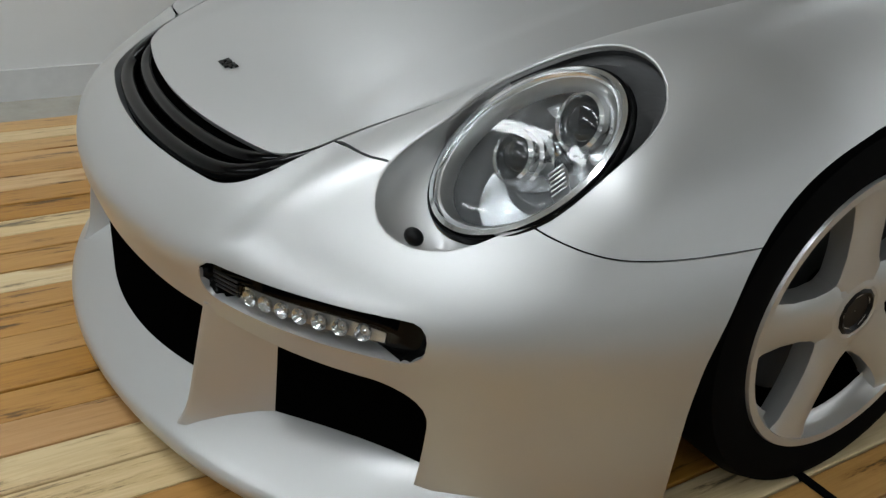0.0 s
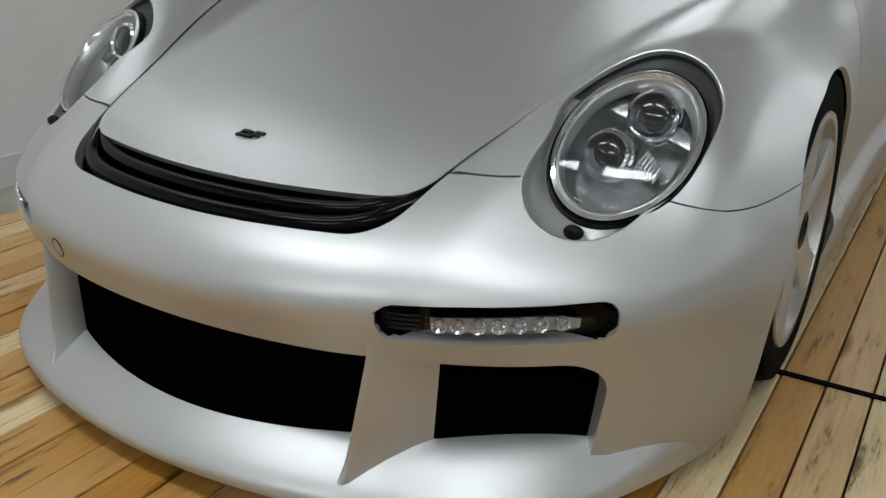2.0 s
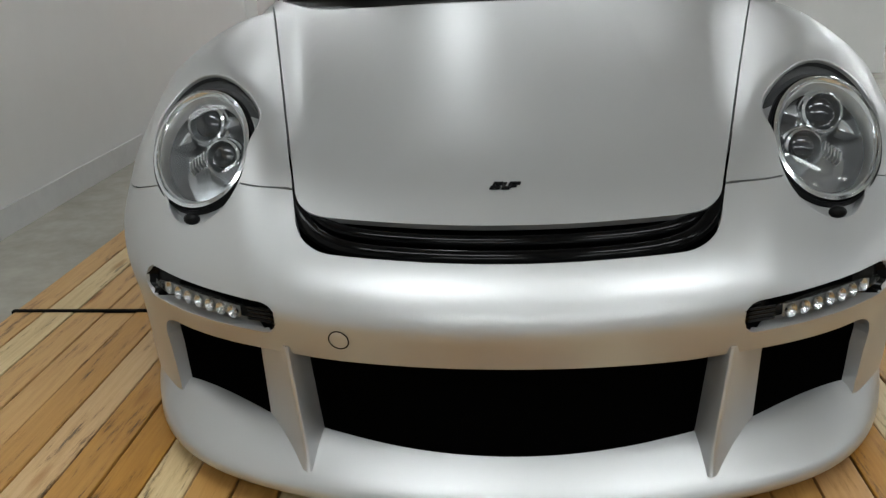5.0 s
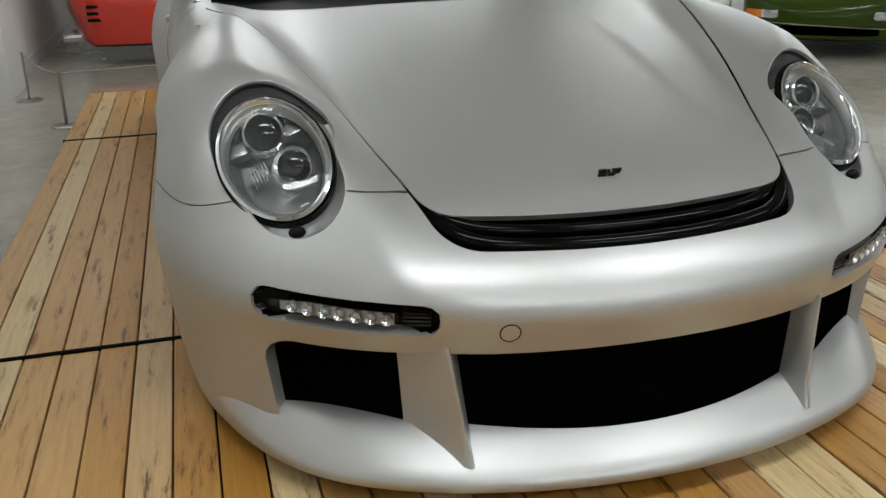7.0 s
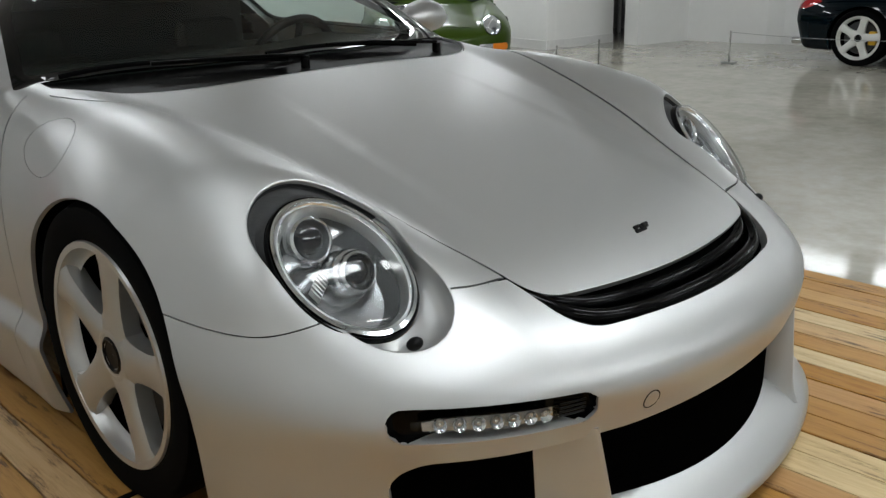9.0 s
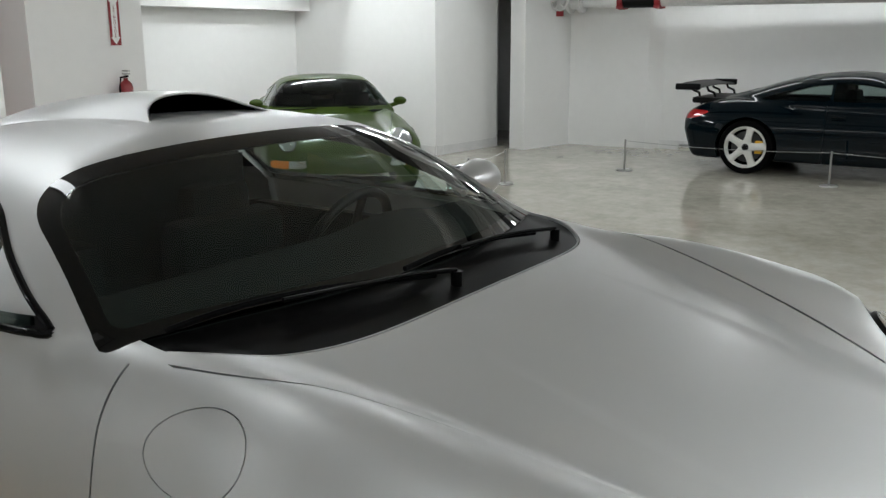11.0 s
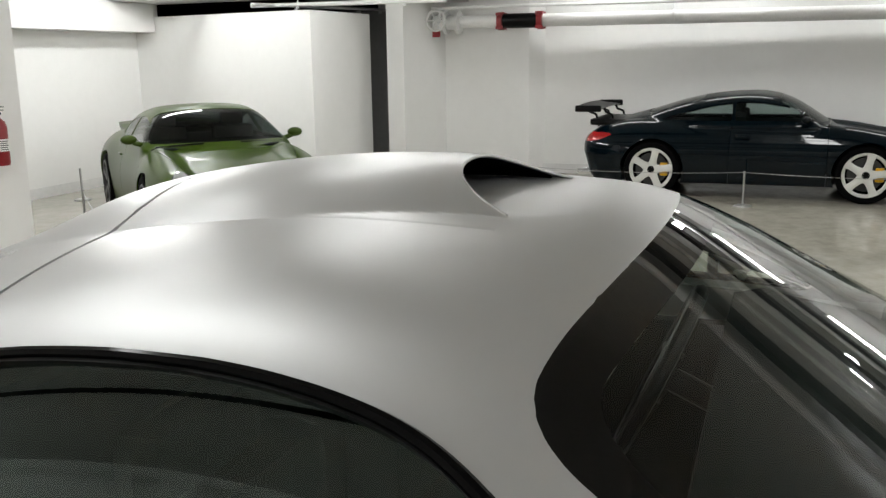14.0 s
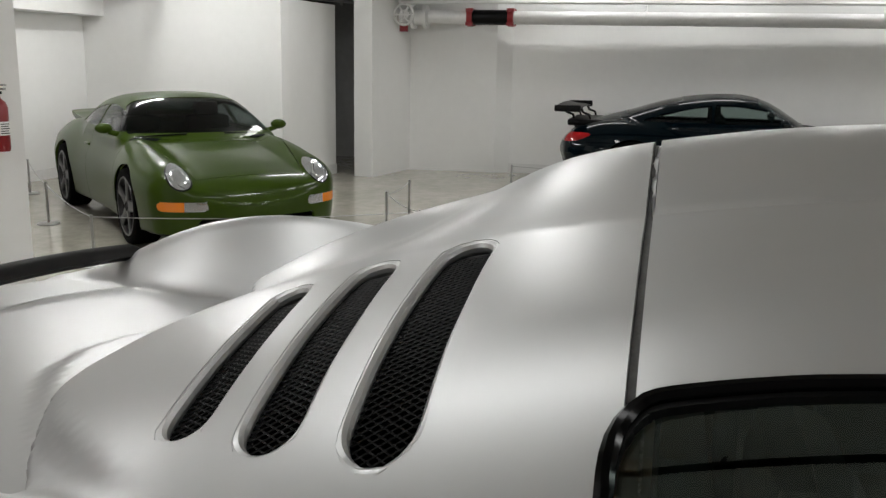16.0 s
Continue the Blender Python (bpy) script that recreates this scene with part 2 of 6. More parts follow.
def lathe(profile, n=48, axis="x"):
    """A solid of revolution: profile of (along, radius) points about an axis."""
    bm = bmesh.new()
    rings = []
    for s, r in profile:
        ring = []
        for k in range(n):
            a = 2 * math.pi * k / n
            c, d = r * math.cos(a), r * math.sin(a)
            ring.append(bm.verts.new((s, c, d) if axis == "x" else (c, s, d) if axis == "y" else (c, d, s)))
        rings.append(ring)
    for p, q in zip(rings, rings[1:]):
        for k in range(n):
            bm.faces.new((p[k], p[(k + 1) % n], q[(k + 1) % n], q[k]))
    return bm


def tube(bm, points, r, n=8, closed=False):
    """A pipe of radius r through the points."""
    pts = [Vector(p) for p in points]
    rings, up = [], Vector((0.13, 0.21, 0.97))
    for i, p in enumerate(pts):
        if closed:
            d = pts[(i + 1) % len(pts)] - pts[i - 1]
        else:
            d = pts[min(i + 1, len(pts) - 1)] - pts[max(i - 1, 0)]
        d.normalize()
        side = d.cross(up).normalized()
        top = side.cross(d)
        rings.append([bm.verts.new(p + (side * math.cos(2 * math.pi * k / n) + top * math.sin(2 * math.pi * k / n)) * r) for k in range(n)])
    for p, q in zip(rings, rings[1:] + ([rings[0]] if closed else [])):
        for k in range(n):
            bm.faces.new((p[k], p[(k + 1) % n], q[(k + 1) % n], q[k]))
    if not closed:
        bm.faces.new(rings[0]), bm.faces.new(rings[-1])
    return bm


def spline(knots):
    """A natural cubic spline through (t, value) knots, straight beyond its ends."""
    t, v = np.array(knots, float).T
    n, h = len(t), np.diff(t)
    a = np.eye(n)
    r = np.zeros(n)
    for i in range(1, n - 1):
        a[i, i - 1:i + 2] = h[i - 1], 2 * (h[i - 1] + h[i]), h[i]
        r[i] = 6 * ((v[i + 1] - v[i]) / h[i] - (v[i] - v[i - 1]) / h[i - 1])
    m = np.linalg.solve(a, r)
    s0 = (v[1] - v[0]) / h[0] - h[0] * m[1] / 6
    s1 = (v[-1] - v[-2]) / h[-1] + h[-1] * m[-2] / 6

    def value(x):
        x = np.asarray(x, float)
        i = np.clip(np.searchsorted(t, x) - 1, 0, n - 2)
        c = np.clip(x, t[0], t[-1])
        p, q, w = t[i + 1] - c, c - t[i], h[i]
        out = (m[i] * p**3 + m[i + 1] * q**3) / (6 * w) + (v[i] / w - m[i] * w / 6) * p + (v[i + 1] / w - m[i + 1] * w / 6) * q
        return out + np.where(x < t[0], (x - t[0]) * s0, 0) + np.where(x > t[-1], (x - t[-1]) * s1, 0)

    return value


def smax(a, b, k):
    """The larger of two fields, blended over a width k."""
    h = np.clip(0.5 + 0.5 * (a - b) / k, 0, 1)
    return b + (a - b) * h + k * h * (1 - h)


def smin(a, b, k):
    return -smax(-a, -b, k)


def gradient(field, p, e=1e-3):
    g = np.empty_like(p)
    for i in range(3):
        d = np.zeros(3)
        d[i] = e
        g[:, i] = (field(p + d) - field(p - d)) / (2 * e)
    return g


def settle(field, p, rounds=4):
    """Moves points on to the surface field = 0."""
    for _ in range(rounds):
        g = gradient(field, p)
        step = field(p)[:, None] * g / np.maximum((g * g).sum(1, keepdims=True), 0.05)
        size = np.linalg.norm(step, axis=1, keepdims=True)
        p = p - step * np.minimum(1, 0.02 / np.maximum(size, 1e-9))
    return p


def skin(field, low, high, step):
    """A triangle mesh of the surface field = 0 inside a box, with its normals."""
    axes = [np.arange(a, b + step, step) for a, b in zip(low, high)]
    grid = np.stack(np.meshgrid(*axes, indexing="ij"), -1)
    val = np.concatenate([field(s.reshape(-1, 3)).reshape(s.shape[:-1]) for s in np.array_split(grid, 8)])
    val = np.where(np.abs(val) < 1e-6, 1e-6, val)
    neg = val < 0
    n = np.array(val.shape) - 1
    corner = lambda a, i, j, k: a[i:n[0] + i, j:n[1] + j, k:n[2] + k]  # noqa: E731
    count = sum(corner(neg, i, j, k).astype(int) for i in (0, 1) for j in (0, 1) for k in (0, 1))
    mixed = (count > 0) & (count < 8)
    number = -np.ones(mixed.shape, int)
    number[mixed] = np.arange(mixed.sum())
    cells = np.argwhere(mixed)
    verts = np.array(low) + (cells + 0.5) * step
    quads = []
    for ax in range(3):
        a, b = [slice(None)] * 3, [slice(None)] * 3
        a[ax], b[ax] = slice(0, -1), slice(1, None)
        first = neg[tuple(a)]
        cross = first != neg[tuple(b)]
        e = np.argwhere(cross)
        u, v = (ax + 1) % 3, (ax + 2) % 3
        keep = (e[:, u] > 0) & (e[:, v] > 0) & (e[:, u] < n[u]) & (e[:, v] < n[v])
        e = e[keep]
        way = first[tuple(e.T)]
        ids = []
        for du, dv in ((1, 1), (0, 1), (0, 0), (1, 0)):
            c = e.copy()
            c[:, u] -= du
            c[:, v] -= dv
            ids.append(number[tuple(c.T)])
        q = np.stack(ids, 1)
        q[~way] = q[~way][:, ::-1]
        quads.append(q)
    quads = np.concatenate(quads)
    quads = quads[(quads >= 0).all(1)]
    verts = settle(field, verts, 6)
    d1 = np.linalg.norm(verts[quads[:, 0]] - verts[quads[:, 2]], axis=1)
    d2 = np.linalg.norm(verts[quads[:, 1]] - verts[quads[:, 3]], axis=1)
    flip = d1 > d2
    quads[flip] = np.roll(quads[flip], 1, axis=1)
    return verts, np.concatenate([quads[:, [0, 1, 2]], quads[:, [0, 2, 3]]])


def cut(verts, tris, field):
    """Splits triangles along the line field = 0, so that each lies wholly on one side."""
    g = field(verts)
    g = np.where(np.abs(g) < 6e-4, 0.0, g)
    s = np.sign(g)
    ts = s[tris]
    hit = (ts.max(1) > 0) & (ts.min(1) < 0)
    rest, work = tris[~hit], tris[hit]
    if not len(work):
        return verts, tris
    edges = np.sort(np.concatenate([work[:, [0, 1]], work[:, [1, 2]], work[:, [2, 0]]]), axis=1)
    edges = np.unique(edges[s[edges[:, 0]] * s[edges[:, 1]] < 0], axis=0)
    w = (g[edges[:, 0]] / (g[edges[:, 0]] - g[edges[:, 1]]))[:, None]
    fresh = verts[edges[:, 0]] * (1 - w) + verts[edges[:, 1]] * w
    at = {(a, b): len(verts) + i for i, (a, b) in enumerate(edges.tolist())}
    out = []
    for a, b, c in work.tolist():
        ring = []
        for p, q in ((a, b), (b, c), (c, a)):
            ring.append(p)
            k = at.get((min(p, q), max(p, q)))
            if k is not None:
                ring.append(k)
        sign = [s[r] if r < len(s) else 0 for r in ring]
        for want in (1, -1):
            poly = [r for r, z in zip(ring, sign) if z == want or z == 0]
            out += [(poly[0], poly[i], poly[i + 1]) for i in range(1, len(poly) - 1)]
    return np.concatenate([verts, fresh]), np.concatenate([rest, np.array(out, int)])


def panel(name, verts, tris, field, mat, parent=None, label="", rim=0.012, rim_mat=None, lift=0.0):
    """One sheet of a skin as a mesh of its own, with normals of the surface and edges turned in."""
    used, inv = np.unique(tris, return_inverse=True)
    p, t = verts[used], inv.reshape(-1, 3)
    g = gradient(field, p)
    nrm = g / np.maximum(np.linalg.norm(g, axis=1, keepdims=True), 1e-9)
    p = p + nrm * lift
    pts, nor, faces = [p], [nrm], t.tolist()
    if rim:
        e = np.concatenate([t[:, [0, 1]], t[:, [1, 2]], t[:, [2, 0]]])
        key = np.sort(e, axis=1)
        _, first, num = np.unique(key, axis=0, return_index=True, return_counts=True)
        edge = e[first[num == 1]]
        if len(edge):
            a, b = p[edge[:, 0]], p[edge[:, 1]]
            na, nb = nrm[edge[:, 0]], nrm[edge[:, 1]]
            out = np.cross(b - a, na + nb)
            out /= np.maximum(np.linalg.norm(out, axis=1, keepdims=True), 1e-9)
            k, m = len(p), len(edge)
            soft = (out * 0.6 + na * 0.8)
            pts += [a, b, b - nb * rim, a - na * rim]
            nor += [out, out, out, out]
            i = np.arange(m) + k
            faces += np.stack([i + m, i, i + 3 * m, i + 2 * m], 1).tolist()
    return mesh_object(name, np.concatenate(pts), faces, mat, parent, label, True, np.concatenate(nor))


def islands(tris, least=6):
    """The connected pieces of a sheet, leaving out crumbs."""
    root = {}

    def find(a):
        while root.setdefault(a, a) != a:
            root[a] = root[root[a]]
            a = root[a]
        return a

    for a, b, c in tris.tolist():
        root[find(b)] = find(a)
        root[find(c)] = find(a)
    groups = {}
    for t in tris.tolist():
        groups.setdefault(find(t[0]), []).append(t)
    return [np.array(g) for g in groups.values() if len(g) >= least]


def loops(verts, tris):
    """The closed border lines of a sheet, each as ordered and smoothed points."""
    e = np.concatenate([tris[:, [0, 1]], tris[:, [1, 2]], tris[:, [2, 0]]])
    _, first, num = np.unique(np.sort(e, axis=1), axis=0, return_index=True, return_counts=True)
    follow = {int(a): int(b) for a, b in e[first[num == 1]]}
    out = []
    while follow:
        a = next(iter(follow))
        line = []
        while a in follow:
            line.append(a)
            a = follow.pop(a)
        if len(line) > 24:
            q = verts[line]
            step = np.linalg.norm(np.roll(q, -1, 0) - q, axis=1)
            at = np.concatenate([[0], np.cumsum(step)])
            q = np.vstack([q, q[:1]])
            even = np.linspace(0, at[-1], max(40, int(at[-1] / 0.008)), endpoint=False)
            q = np.stack([np.interp(even, at, q[:, k]) for k in range(3)], 1)
            for _ in range(3):
                q = (np.roll(q, 1, 0) + 2 * q + np.roll(q, -1, 0)) / 4
            out.append(q)
    return out


def rounded(x, z, cx, cz, hx, hz, r, turn=0.0):
    """Distance to a rounded rectangle, below zero inside."""
    c, s = math.cos(turn), math.sin(turn)
    a, b = np.abs((x - cx) * c + (z - cz) * s) - hx + r, np.abs((z - cz) * c - (x - cx) * s) - hz + r
    return np.hypot(np.maximum(a, 0), np.maximum(b, 0)) + np.minimum(np.maximum(a, b), 0) - r


# ---- the silver sports car: one skin, cut into its panels ----
HUB_Y, HUB_Z, REAR_Y, REAR_Z = 1.0, 0.33, 3.625, 0.345
deck_z = spline([(-0.2, 0.33), (0.0, 0.43), (0.07, 0.474), (0.165, 0.521), (0.257, 0.565), (0.5, 0.645), (0.8, 0.73), (1.1, 0.803), (1.25, 0.836), (1.4, 0.862),
                 (1.8, 0.90), (2.6, 0.86), (3.0, 0.825), (3.3, 0.79), (3.7, 0.765), (4.1, 0.755), (4.5, 0.74)])
crest_z = spline([(0.1, 0.56), (0.3, 0.645), (0.45, 0.70), (0.6, 0.742), (0.8, 0.783), (1.0, 0.814), (1.2, 0.832), (1.45, 0.832), (1.8, 0.838), (2.4, 0.845),
                  (2.9, 0.862), (3.3, 0.918), (3.6, 0.953), (3.9, 0.872), (4.2, 0.72), (4.5, 0.60)])
crest_x = spline([(0.2, 0.63), (0.6, 0.655), (1.0, 0.70), (1.4, 0.72), (2.0, 0.74), (2.8, 0.78), (3.5, 0.80), (4.4, 0.76)])
waist_x = spline([(-0.2, 0.62), (0.3, 0.80), (0.5, 0.875), (0.7, 0.908), (0.95, 0.918), (1.12, 0.905), (1.22, 0.888), (1.35, 0.868), (1.7, 0.858), (2.1, 0.855), (2.6, 0.868), (2.9, 0.89), (3.1, 0.925),
                  (3.5, 0.972), (4.0, 0.95), (4.5, 0.86)])
nose_y = spline([(0.0, 0.05), (0.2, 0.045), (0.30, 0.022), (0.38, 0.0), (0.44, 0.022), (0.50, 0.085), (0.55, 0.175), (0.60, 0.31), (0.7, 0.66)])
brow_y = spline([(0.0, 0.05), (0.2, 0.045), (0.30, 0.022), (0.38, 0.0), (0.44, 0.040), (0.494, 0.112), (0.6, 0.245), (0.7, 0.345), (0.8, 0.45), (0.95, 0.62)])
roof_z = spline([(1.6, 1.00), (1.8, 1.10), (1.95, 1.143), (2.13, 1.162), (2.4, 1.165), (2.7, 1.133), (3.0, 1.070), (3.2, 1.008), (3.4, 0.92), (3.6, 0.80), (3.8, 0.68), (4.3, 0.40)])

def plan_y(x):
    """The bumper's line in plan."""
    return 0.36 * x**2 + 0.22 * x**4 + 0.30 * x**8


def swell(a, b, v):
    t = np.clip((v - a) / (b - a), 0, 1)
    return t * t * (3 - 2 * t)


def scoop_rise(x, y):
    """The hump of the roof intake, which fades out towards the tail."""
    foot = 0.212 + 0.078 * swell(2.12, 2.55, y)
    barrel = np.maximum(1 - (x / foot) ** 2.3, 0) ** 1.25
    return 0.047 * barrel * (1 - swell(2.74, 3.26, y)) - 0.045 * (1 - swell(0.08, 0.30, x)) * swell(2.84, 3.16, y)


def dish_edge(p):
    """The rim of the hollow in front of the roof intake, below zero inside."""
    x, y = np.abs(p[:, 0]), p[:, 1]
    return np.maximum((2.020 + 0.10 * (x / 0.205) ** 4 - y), x - 0.208)


def scoop_dip(x, y):
    """The hollow that leads into the roof intake."""
    run = np.maximum(y - 2.020 - 0.10 * (np.minimum(x, 0.3) / 0.205) ** 4, 0)
    return np.minimum(0.045 * run, 0.016) * (1 - swell(0.165, 0.208, x)) * (1 - swell(2.5, 2.6, y))


def lower_body(x, y, z):
    cz, cx = crest_z(y), crest_x(y)
    top = deck_z(y) - 0.09 * x**2
    fender = cz - (x - cx) ** 2 / 0.40
    over = z - smax(top, fender, 0.035)
    skirt = 0.042 * (1 - swell(0.225, 0.30, z)) * swell(1.30, 1.42, y) * (1 - swell(2.70, 2.95, y))
    side = x - (waist_x(y) + skirt - np.where(z > 0.5, 1.5 - 0.95 * swell(1.2, 1.6, y) * (1 - swell(2.6, 3.1, y)), 0.24) * (z - 0.5) ** 2)
    blend = swell(0.28, 0.64, x)
    front = plan_y(x) + (1 - blend) * nose_y(z - 0.02 * swell(0.3, 0.45, x)) + blend * brow_y(z) - y
    f = smax(smax(over, side, 0.11), front, 0.07)
    f = f - 0.090 * np.exp(-(((x - 0.81) / 0.105) ** 2 + ((y - 0.51) / 0.17) ** 2 + ((z - 0.595) / 0.13) ** 2))
    return smax(smax(f, 0.02 - z, 0.02), y - 4.42 + 0.16 * x**2 + 0.25 * (z - 0.6) ** 2, 0.08)


def cabin(x, y, z):
    low = z
    z = np.maximum(z, 0.85)
    roof = z - (roof_z(y) - 0.15 * x**2 - 0.27 * x**4 + scoop_rise(x, y) * swell(2.712, 2.725, y) - scoop_dip(x, y))
    side = x - (0.795 - 1.0 * (z - 0.87) - 0.10 * np.maximum(y - 2.7, 0) - 0.04 * np.maximum(1.9 - y, 0))
    screen = (1.36 + 0.33 * x**2 + 1.95 * (z - 0.84) - y) * 0.46
    return smax(smax(smax(roof, side * 0.75, 0.07), screen, 0.035), 0.74 - low, 0.02)


fold_y = spline([(0.0, 3.722), (0.1, 3.70), (0.2, 3.64), (0.33, 3.535), (0.44, 3.44), (0.52, 3.37), (0.61, 3.26), (0.675, 3.155), (0.74, 3.0)])


def car_field(p):
    x, y, z = np.abs(p[:, 0]), p[:, 1], p[:, 2]
    at = np.minimum(x, 0.73)
    bend = (y - fold_y(at)) / np.sqrt(1 + ((fold_y(at + 0.01) - fold_y(at - 0.01)) / 0.02) ** 2)
    step = 0.011 * swell(-0.018, 0.022, bend) * (1 - swell(0.62, 0.70, x)) * swell(2.95, 3.1, y) * swell(0.62, 0.72, z)
    return smin(lower_body(x, y, z), cabin(x, y, z), 0.03) + step


def bonnet_x(y):
    return 0.412 + 0.272 * (y - 0.299)


def rear_edge(x):
    return 1.235 + 0.10 * x**2 + 1.6 * x**6


def bonnet_line(p):
    x, y = np.abs(p[:, 0]), p[:, 1]
    g = smax((x - bonnet_x(y)) * 0.965, 0.160 + 0.37 * x**2 - y, 0.05)
    return smax(g, y - rear_edge(x), 0.02)


def grille_line(p):
    x, y = np.abs(p[:, 0]), p[:, 1]
    return smax((x - bonnet_x(y) - 0.003) * 0.965, 0.083 + 0.39 * x**2 - y, 0.06)


def cowl_line(p):
    x, y = np.abs(p[:, 0]), p[:, 1]
    return np.maximum(rear_edge(x) + 0.005 - y, x - 0.705)


def screen_line(p, inset=0.0):
    x, y = np.abs(p[:, 0]), p[:, 1]
    g = smax((x - (0.722 - 0.33 * (y - 1.7))) * 0.95, (y - 1.930 - 0.175 * x**2) * 0.55, 0.07)
    return smax(g, (1.385 + 0.33 * x**2 - y) * 0.8, 0.03) + inset


window_top = spline([(1.65, 0.835), (1.78, 0.887), (1.86, 0.922), (1.946, 0.96), (2.058, 1.012), (2.158, 1.036), (2.269, 1.048), (2.386, 1.051), (2.513, 1.046), (2.645, 1.031), (2.78, 1.005)])


def side_window(p, inset=0.0):
    x, y, z = np.abs(p[:, 0]), p[:, 1], p[:, 2]
    top = window_top(y)
    g = smax(z - top, 0.842 + 0.02 * (y - 1.6) - z, 0.02)
    g = smax(g, y - 2.745 + 0.1 * (1.0 - z), 0.05)
    return np.where(x > 0.5, g + inset, 1.0)


def arch(p, y0, z0, r):
    dz = p[:, 2] - z0
    dz = np.where(dz > 0, dz * 1.06, dz * 0.5)
    return np.where(np.abs(p[:, 0]) > 0.55, np.hypot((p[:, 1] - y0 + 0.006) / 1.055, dz) - r, 1.0)


def intake_line(p):
    x, y, z = np.abs(p[:, 0]), p[:, 1], p[:, 2]
    return np.where(y < 0.5, rounded(x - (z - 0.2) * 0.13, z, 0, 0, 0.70, 0.304, 0.065), 1.0)


LAMP = Vector((0.6442, 0.4536, 0.6068))
LAMP_N = Vector((0.193, -0.673, 0.714)).normalized()
LAMP_M = (Vector((0.246, 0.738, 0.629)) - LAMP_N * LAMP_N.dot(Vector((0.246, 0.738, 0.629)))).normalized()
LAMP_L = LAMP_M.cross(LAMP_N)


def lamp_r(a):
    """The reach of the headlight's recess round its centre: an egg, longest below."""
    c, s = np.cos(a), np.sin(a)
    return (0.1587 - 0.0117 * c + 0.0028 * s - 0.0449 * np.cos(2 * a) + 0.0026 * np.sin(2 * a) + 0.0022 * np.cos(3 * a) + 0.0076 * np.sin(3 * a)
            + 0.0108 * np.cos(4 * a) - 0.0035 * np.sin(4 * a))


def lamp_line(p):
    q = np.stack([np.abs(p[:, 0]), p[:, 1], p[:, 2]], 1) - np.array(LAMP)
    a, b = q @ np.array(LAMP_L), q @ np.array(LAMP_M)
    g = (np.hypot(a, b) / lamp_r(np.arctan2(b, a)) - 1) * 0.16
    return np.where((p[:, 1] < 0.9) & (p[:, 2] > 0.35), g, 1.0)


def slot_line(p):
    x, y, z = np.abs(p[:, 0]), p[:, 1], p[:, 2]
    return np.where(y < 0.5, rounded(x, z, 0.565, 0.378, 0.157, 0.0305, 0.026, 0.02), 1.0)


seam_z = spline([(0.38, 0.556), (0.47, 0.561), (0.56, 0.564), (0.65, 0.555), (0.73, 0.534), (0.78, 0.523), (0.83, 0.514), (0.89, 0.526), (0.95, 0.56)])


def bumper_seam(p):
    x, y, z = np.abs(p[:, 0]), p[:, 1], p[:, 2]
    return np.where(y < 0.8, z - seam_z(x), 1.0)


def vent_line(p, k):
    """The k-th of three slots behind the side window."""
    x, y, z = np.abs(p[:, 0]), p[:, 1], p[:, 2]
    yc, x0, x1, half = ((2.938, 0.288, 0.672, 0.040), (3.050, 0.302, 0.655, 0.036), (3.152, 0.322, 0.625, 0.032))[k]
    taper = 0.90 + 0.10 * swell(x0, x0 + 0.2, x)
    return np.where(z > 0.75, rounded((y - yc + 0.05 * (x1 - x) ** 2) / taper, x, 0, (x0 + x1) / 2, half, (x1 - x0) / 2, half * 0.95), 1.0)


def tail_seams(p):
    """The joint of the engine lid."""
    x, y = np.abs(p[:, 0]), p[:, 1]
    lid = np.where((x < 0.60) & (p[:, 2] > 0.6), y - 4.10 + 1.8 * np.maximum(x - 0.35, 0) ** 2, 1.0)
    return lid


def side_slot(p):
    """The curved upright intake behind each door."""
    x, y, z = np.abs(p[:, 0]), p[:, 1], p[:, 2]
    u = (z - 0.57) / 0.165
    w = 0.046 * np.sqrt(np.maximum(1 - u * u, 0)) - 0.02 * np.maximum(np.abs(u) - 1, 0)
    return np.where((x > 0.7) & (z > 0.3), np.abs(y - 2.715 - 1.15 * (z - 0.57) - 0.8 * (z - 0.57) ** 2) - w, 1.0)


def flap(p):
    """The round fuel flap on the right fender."""
    dy, dz = p[:, 1] - 1.308, p[:, 2] - 0.728
    return np.hypot(dy - 0.55 * dz, (dz + 0.2 * dy) * 1.8) - 0.113


